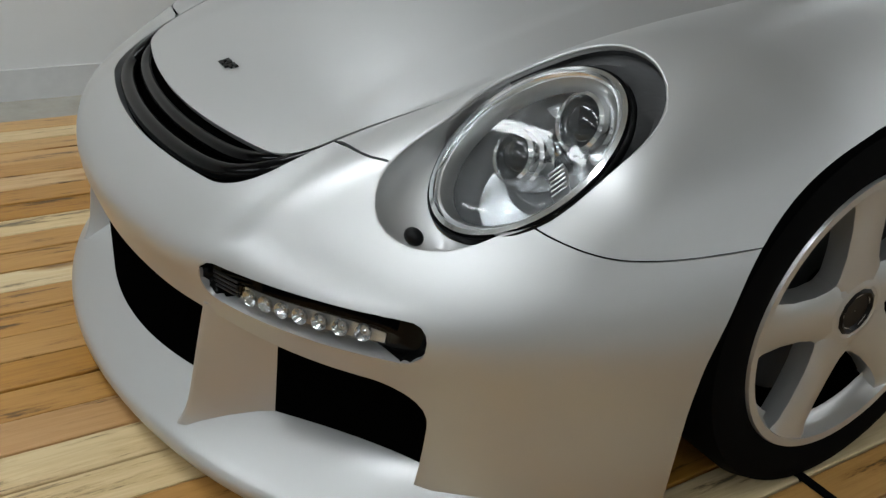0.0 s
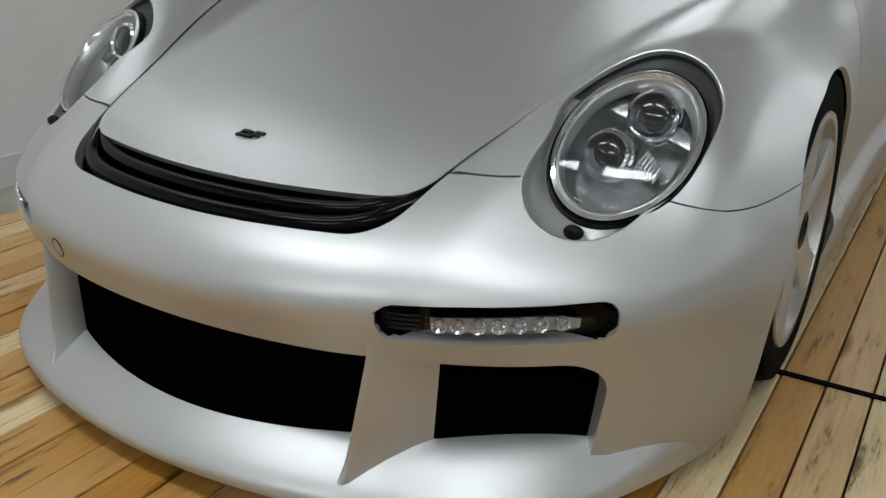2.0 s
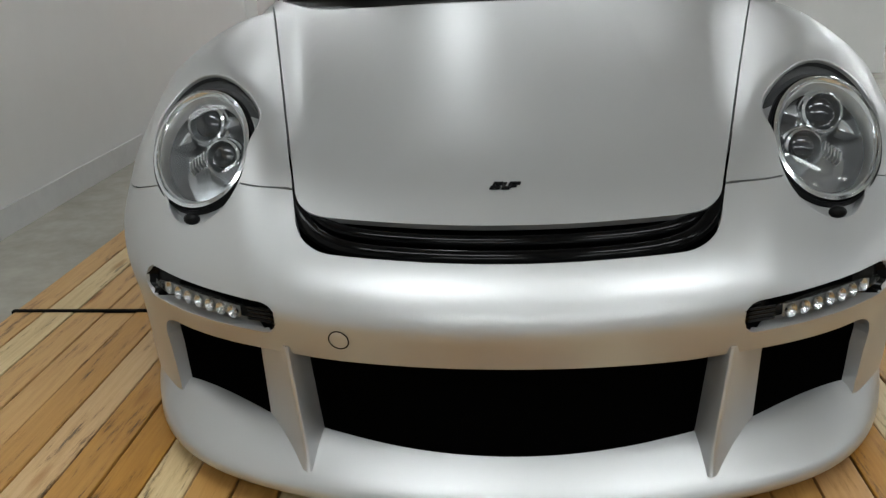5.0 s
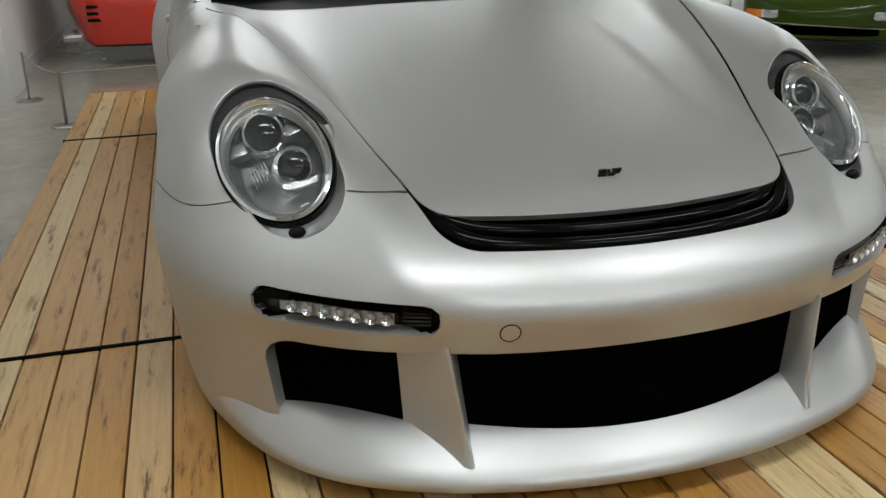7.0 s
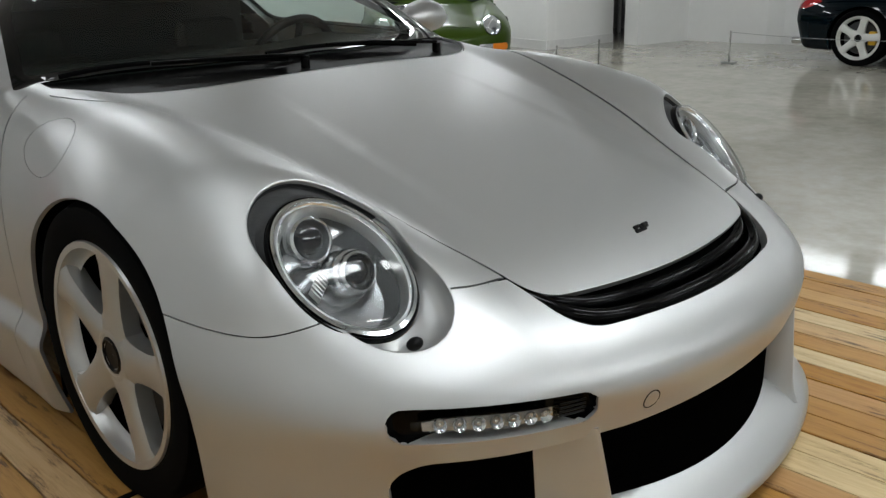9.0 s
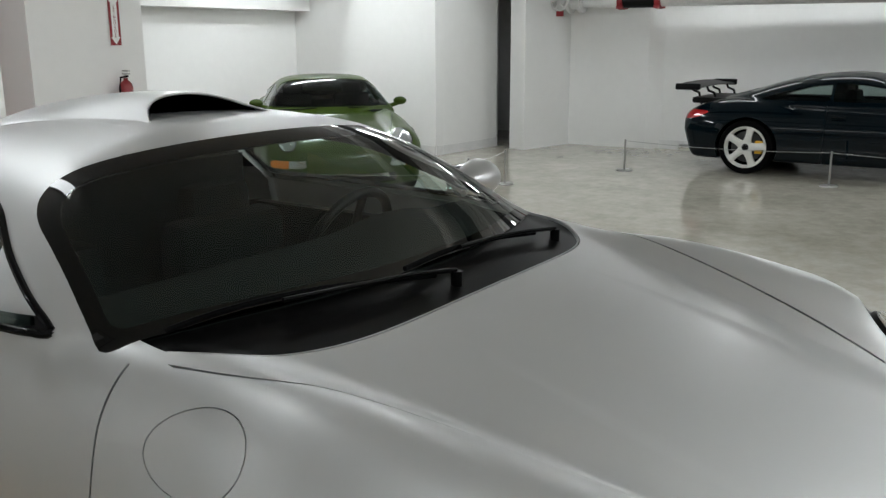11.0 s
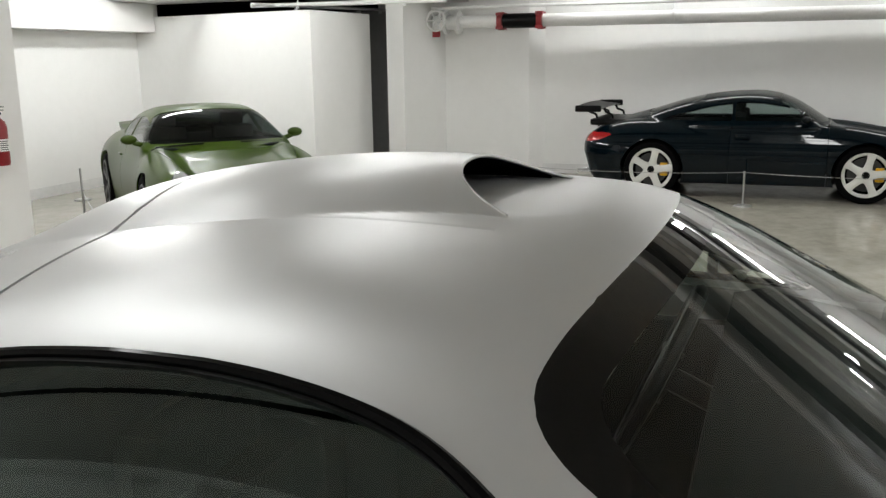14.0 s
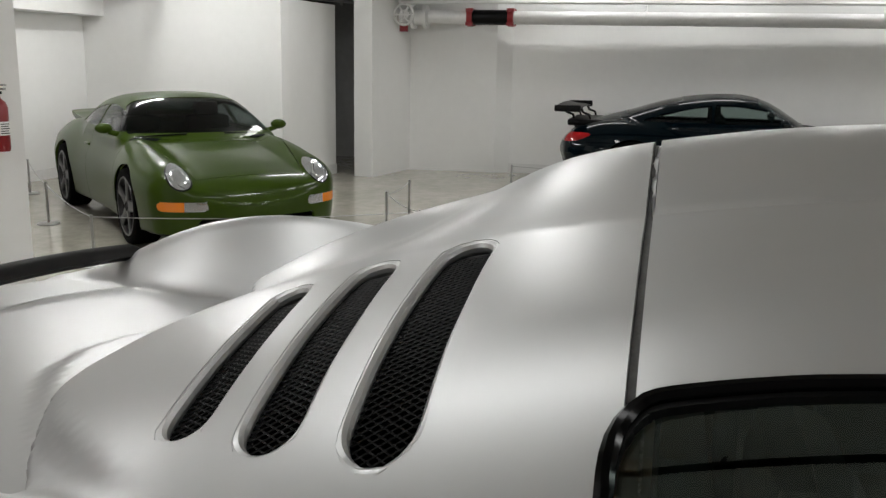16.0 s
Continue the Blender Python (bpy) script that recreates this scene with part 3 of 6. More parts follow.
def build_car():
    car = thing("sports_car", "satin silver low sports coupe standing on a wooden plank deck", "car")
    V, T = skin(car_field, (-1.008, -0.12, -0.016), (1.008, 4.56, 1.26), 0.018)
    W = 0.0022
    lines = [lambda p: arch(p, HUB_Y, HUB_Z, 0.364), lambda p: arch(p, REAR_Y, REAR_Z, 0.388), lambda p: p[:, 2] - 0.052, intake_line,
             lambda p: bonnet_line(p) - W, lambda p: bonnet_line(p) + W, grille_line, lamp_line, slot_line,
             lambda p: bumper_seam(p) - 0.0011, lambda p: bumper_seam(p) + 0.0011, cowl_line, screen_line, lambda p: screen_line(p, 0.032),
             side_window, lambda p: side_window(p, 0.007), lambda p: p[:, 1] - 2.727 - 2 * W, lambda p: p[:, 1] - 2.727 + 2 * W,
             lambda p: p[:, 1] - 1.52 - W, lambda p: p[:, 1] - 1.52 + W, lambda p: p[:, 2] - 0.818 - 0.02 * (p[:, 1] - 1.6), side_slot]
    lines += [lambda p, k=k: vent_line(p, k) for k in range(3)]
    lines += [lambda p: np.where((p[:, 2] > 1.0) & (p[:, 1] < 2.4), dish_edge(p), 1.0), lambda p: tail_seams(p) - 0.0014, lambda p: tail_seams(p) + 0.0014]
    lines += [lambda p: flap(p) - 0.0013, lambda p: flap(p) + 0.0013]
    for line in lines:
        V, T = cut(V, T, line)
    c = V[T].mean(1)
    x, y, z = np.abs(c[:, 0]), c[:, 1], c[:, 2]
    gone = (arch(c, HUB_Y, HUB_Z, 0.364) < 0) | (arch(c, REAR_Y, REAR_Z, 0.388) < 0) | (z < 0.052) | (intake_line(c) < 0) | (lamp_line(c) < 0) | (slot_line(c) < 0)
    bl = bonnet_line(c)
    front = (y < 1.45) & (z > 0.45)
    gone |= front & (np.abs(bl) < W) & (cowl_line(c) > 0)
    gone |= (y < 0.45) & (z > 0.4) & (grille_line(c) < 0) & (bl > 0)
    gone |= side_slot(c) < 0
    for k in range(3):
        gone |= vent_line(c, k) < 0
    free = ~gone

    def take(mask):
        nonlocal free
        got = free & mask
        free = free & ~mask
        return T[got]

    scr = (screen_line(c) < 0) & (z > 0.8) & (y < 2.1)
    glass_t = take(scr & (screen_line(c, 0.032) < 0))
    border_t = take(scr)
    cowl_t = take((cowl_line(c) < 0) & (y < 1.75) & (z > 0.7) & (z < 0.92 + 0.25 * x) & (bl > 0))
    win = side_window(c) < 0
    pane_t = take(win & (side_window(c, 0.007) < 0))
    trim_t = take(win)
    take((np.abs(y - 2.727) < 2 * W) & (z > 0.84))
    take((np.abs(y - 1.52) < W) & (x > 0.75) & (z < 0.82))
    fuel = flap(c)
    right = (c[:, 0] < -0.6)
    fuel_t = take(right & (fuel < -0.0013))
    take(right & (fuel < 0.0013))
    bonnet_t = take((bl < 0) & (y < 1.7))
    take((np.abs(bumper_seam(c)) < 0.0011) & (y < 0.8))
    bumper_t = take((bumper_seam(c) < 0) & (y < 0.8))
    roof_t = take((z > 0.818 + 0.02 * (y - 1.6)) & (y > 1.45) & (y < 2.727) & (x < 0.86))
    fl = take((y < 1.52) & (c[:, 0] > 0))
    fr = take((y < 1.52) & (c[:, 0] < 0))
    dl = take((y < 2.727) & (c[:, 0] > 0))
    dr = take((y < 2.727) & (c[:, 0] < 0))
    take((np.abs(tail_seams(c)) < 0.0014) & (y > 2.9) & (x < np.where(y > 3.85, 0.57, 0.69)))
    rear_t = take(y > 0)
    F = car_field
    panel("bonnet", V, bonnet_t, F, SILVER, car)
    panel("front_bumper", V, bumper_t, F, SILVER, car, rim=0.03)
    panel("front_fender", V, fl, F, SILVER, car, rim=0.010)
    panel("front_fender", V, fr, F, SILVER, car, rim=0.010)
    panel("fuel_flap", V, fuel_t, F, SILVER, car, "round silver fuel filler flap")
    panel("roof", V, roof_t, F, SILVER, car)
    panel("door", V, dl, F, SILVER, car)
    panel("door", V, dr, F, SILVER, car)
    panel("rear_body", V, rear_t, F, SILVER, car, rim=0.03)
    panel("windscreen", V, glass_t, F, WINDSCREEN, car, "tinted windscreen glass", rim=0)
    panel("windscreen_border", V, border_t, F, FRIT, car, "black windscreen edge band", rim=0.004)
    panel("cowl", V, cowl_t, F, COWL, car, "black plastic cowl", lift=-0.008)
    for side in (1, -1):
        used, inv = np.unique(pane_t[V[pane_t].mean(1)[:, 0] * side > 0], return_inverse=True)
        p = V[used]
        g = gradient(F, p)
        g = g / np.linalg.norm(g, axis=1, keepdims=True)
        p = p - g * (0.003 + 0.040 * np.clip((1.045 - p[:, 2:3]) / 0.2, 0, 1))
        lean = g + 0.2 * (g[:, 2:3] * g - np.array((0, 0, 1)))  # the pane stands more upright than the skin
        lean = lean / np.linalg.norm(lean, axis=1, keepdims=True)
        mesh_object("side_window", p, inv.reshape(-1, 3), DARKGLASS, car, "dark tinted side glass", True, [Vector(v) for v in lean])
        panel("window_trim", V, trim_t[V[trim_t].mean(1)[:, 0] * side > 0], F, BLACK, car, "black rubber window trim", lift=0.002)
        for loop in loops(V, T[(side_window(c) < 0) & (c[:, 0] * side > 0)]):
            bm = bmesh.new()
            tube(bm, loop[::2], 0.0085, 8, True)
            part("window_seal", bm, GLOSS, car, "rounded black window seal")
        for k in range(3):
            for loop in loops(V, T[(vent_line(c, k) < 0) & (c[:, 0] * side > 0)]):
                bm = bmesh.new()
                g = gradient(F, loop)
                tube(bm, (loop - 0.0088 * g / np.linalg.norm(g, axis=1, keepdims=True)), 0.0085, 10, True)
                part("vent_rim", bm, SILVER, car, "rounded silver vent rim")
    # black lining under the panels, seen through the joints
    hull = (y > 1.4) & (y < 2.9) & (z > 0.86) & (screen_line(c) > 0.0) & (side_window(c) > 0) & (x < 0.9)
    panel("headlining", V, T[hull & (z > 0.9) & (scoop_dip(x, y) < 0.001)], F, CABIN, car, "dark headlining", rim=0, lift=-0.022)
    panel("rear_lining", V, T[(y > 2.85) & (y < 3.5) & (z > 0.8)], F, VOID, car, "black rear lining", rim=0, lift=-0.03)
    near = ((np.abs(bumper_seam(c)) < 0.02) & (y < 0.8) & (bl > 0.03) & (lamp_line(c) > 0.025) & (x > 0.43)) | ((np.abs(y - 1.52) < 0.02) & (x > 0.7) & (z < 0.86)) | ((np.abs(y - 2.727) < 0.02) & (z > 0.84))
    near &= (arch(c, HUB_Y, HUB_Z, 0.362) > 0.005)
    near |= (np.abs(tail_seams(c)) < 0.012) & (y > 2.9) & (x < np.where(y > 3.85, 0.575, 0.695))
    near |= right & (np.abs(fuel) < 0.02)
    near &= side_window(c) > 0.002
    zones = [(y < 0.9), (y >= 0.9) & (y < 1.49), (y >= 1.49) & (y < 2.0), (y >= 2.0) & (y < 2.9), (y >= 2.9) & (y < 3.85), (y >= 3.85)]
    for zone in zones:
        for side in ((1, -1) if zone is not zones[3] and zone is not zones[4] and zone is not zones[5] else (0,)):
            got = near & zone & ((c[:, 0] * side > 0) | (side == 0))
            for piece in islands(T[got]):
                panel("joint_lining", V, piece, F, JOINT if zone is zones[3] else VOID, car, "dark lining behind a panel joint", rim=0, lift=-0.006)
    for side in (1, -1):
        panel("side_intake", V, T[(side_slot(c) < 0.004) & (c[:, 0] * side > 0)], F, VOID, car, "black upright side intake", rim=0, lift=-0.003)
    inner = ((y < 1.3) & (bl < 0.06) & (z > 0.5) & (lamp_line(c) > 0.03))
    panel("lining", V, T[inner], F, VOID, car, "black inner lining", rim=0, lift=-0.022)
    return car, V


CAR, CAR_V = build_car()


def onto(p, way, field=car_field, rounds=12):
    """The point where a line from p along way meets the car's skin."""
    p, way = np.array(p, float)[None], np.array(way, float)
    for _ in range(rounds):
        f = field(p)[0]
        g = (field(p + way * 1e-3)[0] - f) / 1e-3
        p = p - np.clip(f / (g if abs(g) > 0.05 else 0.05 * (1 if g >= 0 else -1)), -0.03, 0.03) * way
    return p[0]


def tow_cover():
    """The round cover of the towing eye in the bumper, with the dark joint round it."""
    def row(r, lift):
        out = []
        for k in range(32):
            a = 2 * math.pi * k / 32
            q = onto((-0.288 + r * math.cos(a), 0.05, 0.352 + r * math.sin(a)), (0, 1, 0), rounds=30)
            g = gradient(car_field, q[None])[0]
            out.append(q + g / np.linalg.norm(g) * lift)
        return out

    rings = [row(0.0172, -0.001), row(0.0168, 0.0006), row(0.0155, 0.0012), row(0.006, 0.0012)]
    fs = [(i * 32 + k, i * 32 + (k + 1) % 32, (i + 1) * 32 + (k + 1) % 32, (i + 1) * 32 + k) for i in range(3) for k in range(32)]
    cover = mesh_object("tow_cover", [p for r in rings for p in r], fs + [tuple(range(96, 128))], SILVER, CAR, "small round towing eye cover", True, sharp=40)
    bm = bmesh.new()
    tube(bm, row(0.0182, 0.0), 0.0012, 6, True)
    part("cover_joint", bm, VOID, cover, "dark joint round the cover")


tow_cover()


def headlight(side):
    """One oval headlight, recessed in its fender: bowl, rings, reflectors and clear cover."""
    n, m, l = (np.array((v.x * side, v.y, v.z)) for v in (LAMP_N, LAMP_M, LAMP_L))
    c = np.array((LAMP.x * side, LAMP.y, LAMP.z))
    lamp = new("headlight")
    lamp.parent = CAR
    tagged(lamp, "oval headlight with twin projectors behind clear glass")
    N = 64
    ang = [2 * math.pi * k / N for k in range(N)]

    def ring(sa, sb, depth, oa=0.0, ob=0.0):
        return [c + l * (sa * math.cos(a) + oa) + m * (sb * math.sin(a) + ob) + n * depth for a in ang]

    def sheet(name, rings, mat, label="", flip=False, parent=lamp, close=False):
        vs = [p for r in rings for p in r]
        fs = []
        for i in range(len(rings) - 1):
            for k in range(N):
                f = (i * N + k, i * N + (k + 1) % N, (i + 1) * N + (k + 1) % N, (i + 1) * N + k)
                fs.append(f if (side > 0) != flip else f[::-1])
        if close:
            fs.append(tuple(range((len(rings) - 1) * N, len(rings) * N)))
        return mesh_object(name, vs, fs, mat, parent, label, True, sharp=40)

    lip = [onto(c + (l * math.cos(a) + m * math.sin(a)) * float(lamp_r(a)) + n * 0.02, n) for a in ang]
    bm = bmesh.new()
    tube(bm, [p - n * 0.0032 for p in lip], 0.0032, 8, True)
    part("lip", bm, SILVER, lamp, "rolled silver lip")
    low = ring(0.118, 0.162, -0.017)
    rows = [[p - n * 0.003 for p in lip], [0.93 * a + 0.07 * b - n * 0.020 for a, b in zip(lip, low)], [0.5 * a + 0.5 * b - n * 0.019 for a, b in zip(lip, low)], low]
    vs = [p for r in rows for p in r]
    for name, mat, label, dark in (("recess", SILVER, "recessed silver surround", False), ("surround", SURROUND, "dark grey ribbed plastic surround", True)):
        fs = []
        for i in range(3):
            for k in range(N):
                if (math.cos(ang[k] - radians(64)) > math.cos(radians(98))) == dark:
                    f = (i * N + k, i * N + (k + 1) % N, (i + 1) * N + (k + 1) % N, (i + 1) * N + k)
                    fs.append(f if side > 0 else f[::-1])
        used = sorted({v for f in fs for v in f})
        at = {v: i for i, v in enumerate(used)}
        mesh_object(name, [vs[v] for v in used], [[at[v] for v in f] for f in fs], mat, lamp, label, True, sharp=40)
    sheet("seal", [ring(0.1165, 0.1605, -0.021), ring(0.116, 0.160, -0.008), ring(0.1145, 0.158, -0.005), ring(0.1125, 0.1555, -0.008), ring(0.108, 0.150, -0.016)], BLACK, "black rubber seal")
    sheet("bezel", [ring(0.112, 0.1545, -0.012), ring(0.1105, 0.153, -0.001), ring(0.104, 0.146, 0.001), ring(0.101, 0.142, -0.008), ring(0.098, 0.138, -0.010)], CHROME, "chrome bezel ring")
    sheet("inner_ring", [ring(0.1005, 0.1415, -0.010), ring(0.098, 0.138, -0.006), ring(0.093, 0.131, -0.014), ring(0.091, 0.128, -0.03)], STEEL, "bright inner ring")
    sheet("bowl", [ring(0.101, 0.142, -0.012), ring(0.095, 0.135, -0.05), ring(0.075, 0.11, -0.082), ring(0.03, 0.04, -0.095)], LAMPBLACK, "grey reflector bowl", close=True)
    dome = [ring(0.110 * math.sqrt(1 - t * t), 0.152 * math.sqrt(1 - t * t), 0.002 + 0.024 * t) for t in (0, 0.25, 0.5, 0.7, 0.86, 0.95, 0.995)]
    sheet("cover_glass", dome, LENS, "clear curved cover glass", close=True).visible_shadow = False
    ahead = Vector((0.10 * side, -0.93, 0.35)).normalized()
    turn = ahead.to_track_quat("Z", "Y").to_matrix().to_4x4()
    for name, a, b, d, r in (("upper_projector", -0.004, 0.082, -0.030, 0.049), ("lower_projector", -0.031, -0.018, -0.036, 0.044)):
        at = Matrix.Translation(c + l * a + m * b + n * d) @ turn
        bm = lathe([(-0.09, r * 1.06), (-0.035, r * 1.06), (-0.031, r * 1.0), (-0.024, r * 0.99), (-0.022, r * 1.02), (-0.016, r * 1.0), (-0.012, r * 0.90), (-0.006, r * 0.93), (0.002, r * 0.88), (0.006, r * 0.78), (0.001, r * 0.70), (-0.01, r * 0.66)], 40, "z")
        bmesh.ops.transform(bm, matrix=at, verts=bm.verts)
        barrel = part(name, bm, BRIGHT, lamp, "stepped chrome projector barrel", 30)
        bm = lathe([(0.014 * t - 0.008, r * 0.68 * math.sqrt(max(0, 1 - t * t))) for t in (0, 0.3, 0.6, 0.8, 0.93, 0.999)], 32, "z")
        bmesh.ops.transform(bm, matrix=at, verts=bm.verts)
        part("projector_lens", bm, PROJECTOR, barrel, "dark projector lens", 60)
    # cooling fins beside the barrels, and the struts of the upper one
    for k in range(6):
        at = c + l * (0.020 + 0.0068 * k) + m * (0.018 - 0.003 * k) + n * -0.052
        bm = bmesh.new()
        box(bm, (-0.0014, -0.013, -0.02), (0.0014, 0.013, 0.0), bevel=0.0006)
        bmesh.ops.transform(bm, matrix=Matrix.Translation(at) @ Matrix((( *l, 0), (*m, 0), (*n, 0), (0, 0, 0, 1))).transposed(), verts=bm.verts)
        part("fin", bm, STEEL, lamp, "thin cooling fin")
    for da in (-0.066, 0.062):
        at = c + l * da + m * 0.076 + n * -0.05
        bm = bmesh.new()
        box(bm, (-0.022, -0.016, -0.02), (0.022, 0.016, 0.008), bevel=0.004)
        bmesh.ops.transform(bm, matrix=Matrix.Translation(at) @ Matrix((( *l, 0), (*m, 0), (*n, 0), (0, 0, 0, 1))).transposed(), verts=bm.verts)
        part("bracket", bm, LAMPBLACK, lamp, "grey mounting bracket")
    return lamp


for s in (1, -1):
    headlight(s)


def front_end():
    """Splitter, blades, black intakes, slats of the nose grille, and lamps of the bumper."""
    xs = np.linspace(-0.83, 0.83, 97)

    def lip_y(x):
        return -0.045 + 0.40 * x**2 + 1.3 * x**8

    prof = [(0.20, 0.045), (0.03, 0.042), (0.004, 0.046), (0.0, 0.052), (0.0, 0.060), (0.003, 0.067), (0.010, 0.075), (0.028, 0.088), (0.05, 0.102), (0.075, 0.117), (0.10, 0.131), (0.14, 0.145), (0.22, 0.151), (0.40, 0.158)]
    vs, fs = [], []
    for xx in xs:
        for d, zz in prof:
            t = min(1.0, (0.87 - abs(xx)) / 0.16)
            vs.append((xx * (1 - 0.0 * d), lip_y(xx) + d * t * 0.96 + 0.04 * d, zz + 0.02 * (1 - t) * (zz > 0.06)))
    n = len(prof)
    for i in range(len(xs) - 1):
        for k in range(n - 1):
            fs.append((i * n + k, i * n + k + 1, (i + 1) * n + k + 1, (i + 1) * n + k))
    mesh_object("splitter", vs, fs, SILVER, CAR, "silver front splitter lip", True, sharp=50)
    for s in (1, -1):
        bm = bmesh.new()
        levels = []
        for k in range(9):
            t = (k / 8) ** 1.6
            flare = 0.014 * (1 - min(1.0, t / 0.22)) ** 2
            nose = Vector((0.361 + 0.032 * t, 0.036 + 0.035 * t - flare, 0.088 + 0.232 * t))
            inner = Vector((0.338 + 0.028 * t - flare, 0.116 + 0.008 * t, nose.z))
            outer = Vector((0.461 + 0.020 * t + flare, 0.160 + 0.018 * t, nose.z))
            a, b = inner.lerp(nose, 0.86), outer.lerp(nose, 0.90)
            curve = [a * (1 - u) ** 2 + nose * (2 * u * (1 - u)) + b * u * u for u in (0, 0.25, 0.5, 0.75, 1)]
            line = [inner, inner.lerp(nose, 0.5), *curve, outer.lerp(nose, 0.55), outer]
            levels.append([bm.verts.new((p.x * s, p.y, p.z)) for p in line])
        for lo, hi in zip(levels, levels[1:]):
            for i in range(len(lo) - 1):
                bm.faces.new((lo[i], lo[i + 1], hi[i + 1], hi[i]))
            bm.faces.new((lo[-1], lo[0], hi[0], hi[-1]))
        bm.faces.new(levels[0]), bm.faces.new(levels[-1])
        part("intake_blade", bm, SILVER, CAR, "silver blade between the intakes", 40)
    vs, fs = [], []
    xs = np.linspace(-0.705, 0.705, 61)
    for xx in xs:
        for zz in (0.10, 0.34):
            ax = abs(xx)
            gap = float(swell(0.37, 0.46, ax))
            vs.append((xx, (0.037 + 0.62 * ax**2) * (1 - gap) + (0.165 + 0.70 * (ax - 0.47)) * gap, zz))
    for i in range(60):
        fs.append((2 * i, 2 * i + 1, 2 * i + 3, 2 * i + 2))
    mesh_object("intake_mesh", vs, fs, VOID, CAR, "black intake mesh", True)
    # slats across the opening in front of the bonnet
    for back, drop, r in ((0.026, 0.022, 0.0165), (0.064, 0.023, 0.0145)):
        bm = bmesh.new()
        pts = []
        for k in range(49):
            xx = -0.41 + 0.82 * k / 48
            w = abs(xx) / 0.41
            yy = 0.083 + 0.38 * xx**2 + back + (0.205 - 0.38 * 0.168 - 0.5 * back) * w**9
            zz = float(deck_z(yy)) - 0.09 * xx**2 - drop
            pts.append((xx, yy, zz))
        tube(bm, pts, r, 10)
        part("grille_slat", bm, GLOSS, CAR, "gloss black grille slat", 50)
    vs, fs = [], []
    for k in range(41):
        xx = -0.41 + 0.82 * k / 40
        for yy in (0.05, 0.16, 0.26, 0.34):
            y2 = yy + 0.3 * xx**2
            vs.append((xx, y2, float(deck_z(y2)) - 0.09 * xx**2 - 0.035))
    for i in range(40):
        for k in range(3):
            fs.append((4 * i + k, 4 * i + k + 1, 4 * i + k + 5, 4 * i + k + 4))
    mesh_object("grille_floor", vs, fs, VOID, CAR, "black grille recess", True)
    # daytime lamps in their slots
    for s in (1, -1):
        lamp = new("daytime_lamp")
        lamp.parent = CAR
        tagged(lamp, "slim bumper lamp with a row of round LEDs in a black slot")
        N, rows = 40, []
        def sunk(xx, zz, depth):
            q = onto((xx * s, float(plan_y(xx)), zz), (0, 1, 0))
            g = gradient(car_field, q[None])[0]
            g /= np.linalg.norm(g)
            return q - g * depth, g

        for depth, size in ((0.0, 1.004), (0.005, 1.0), (0.020, 0.96)):
            row = []
            for k in range(N):
                q = k // 10
                r = 0.026
                ex = (1 if q in (0, 3) else -1) * (0.157 - r) + r * math.cos(0.5 * math.pi * (q + (k % 10) / 9))
                ez = (1 if q in (0, 1) else -1) * (0.0305 - r) + r * math.sin(0.5 * math.pi * (q + (k % 10) / 9))
                row.append(sunk(0.565 + ex * size, 0.378 + ez * size + ex * 0.02, depth)[0])
            rows.append(row)
        fs = [(r * N + k, r * N + (k + 1) % N, (r + 1) * N + (k + 1) % N, (r + 1) * N + k) for r in range(2) for k in range(N)]
        fs.append(tuple(range(2 * N, 3 * N)))
        mesh_object("slot", rows[0] + rows[1] + rows[2], fs, GLOSS, lamp, "gloss black lamp slot", True, sharp=30)
        tray, fs = [], []
        for k in range(15):
            xx = 0.487 + 0.0138 * k
            top = 0.014 - 0.0004 * max(0, k - 9) ** 2
            for dz in (-0.013, top):
                tray.append(sunk(xx, 0.377 + (xx - 0.564) * 0.05 + dz, 0.012)[0])
        for k in range(14):
            fs.append((2 * k, 2 * k + 1, 2 * k + 3, 2 * k + 2))
        mesh_object("reflector", tray, fs, STEEL, lamp, "silvered LED reflector strip", True)
        for k in range(7):
            xx = 0.500 + 0.0262 * k
            q, g = sunk(xx, 0.3775 + (xx - 0.564) * 0.05, 0.009)
            bm = lathe([(0.0, 0.0125), (0.004, 0.0122), (0.0025, 0.0105), (-0.004, 0.0065), (-0.007, 0.0035), (-0.002, 0.0028), (-0.001, 0.0003)], 12, "z")
            bmesh.ops.transform(bm, matrix=Matrix.Translation(q) @ Vector(g).to_track_quat("Z", "Y").to_matrix().to_4x4(), verts=bm.verts)
            part("led", bm, LEDSILVER, lamp, "round LED reflector", 25)
        cover, fs = [], []
        for k in range(17):
            xx = 0.480 + 0.0134 * k
            tall = 0.0165 - 0.00009 * max(0, k - 9) ** 2.4
            for f, depth in ((-1, 0.012), (-0.9, 0.004), (0, 0.002), (0.9, 0.004), (1, 0.012)):
                cover.append(sunk(xx, 0.3775 + (xx - 0.564) * 0.05 + tall * f, depth)[0])
        for k in range(16):
            for i in range(4):
                fs.append((5 * k + i, 5 * k + i + 1, 5 * k + i + 6, 5 * k + i + 5))
        mesh_object("led_cover", cover, fs, LENS, lamp, "clear moulded lens over the LEDs", True, sharp=40).visible_shadow = False
        for k in range(4):
            bm = bmesh.new()
            tube(bm, [sunk(0.425 + 0.012 * i, 0.360 + 0.009 * k, 0.013)[0] for i in range(5)], 0.0022, 6)
            part("rib", bm, BLACK, lamp, "fine black rib beside the LEDs")


front_end()


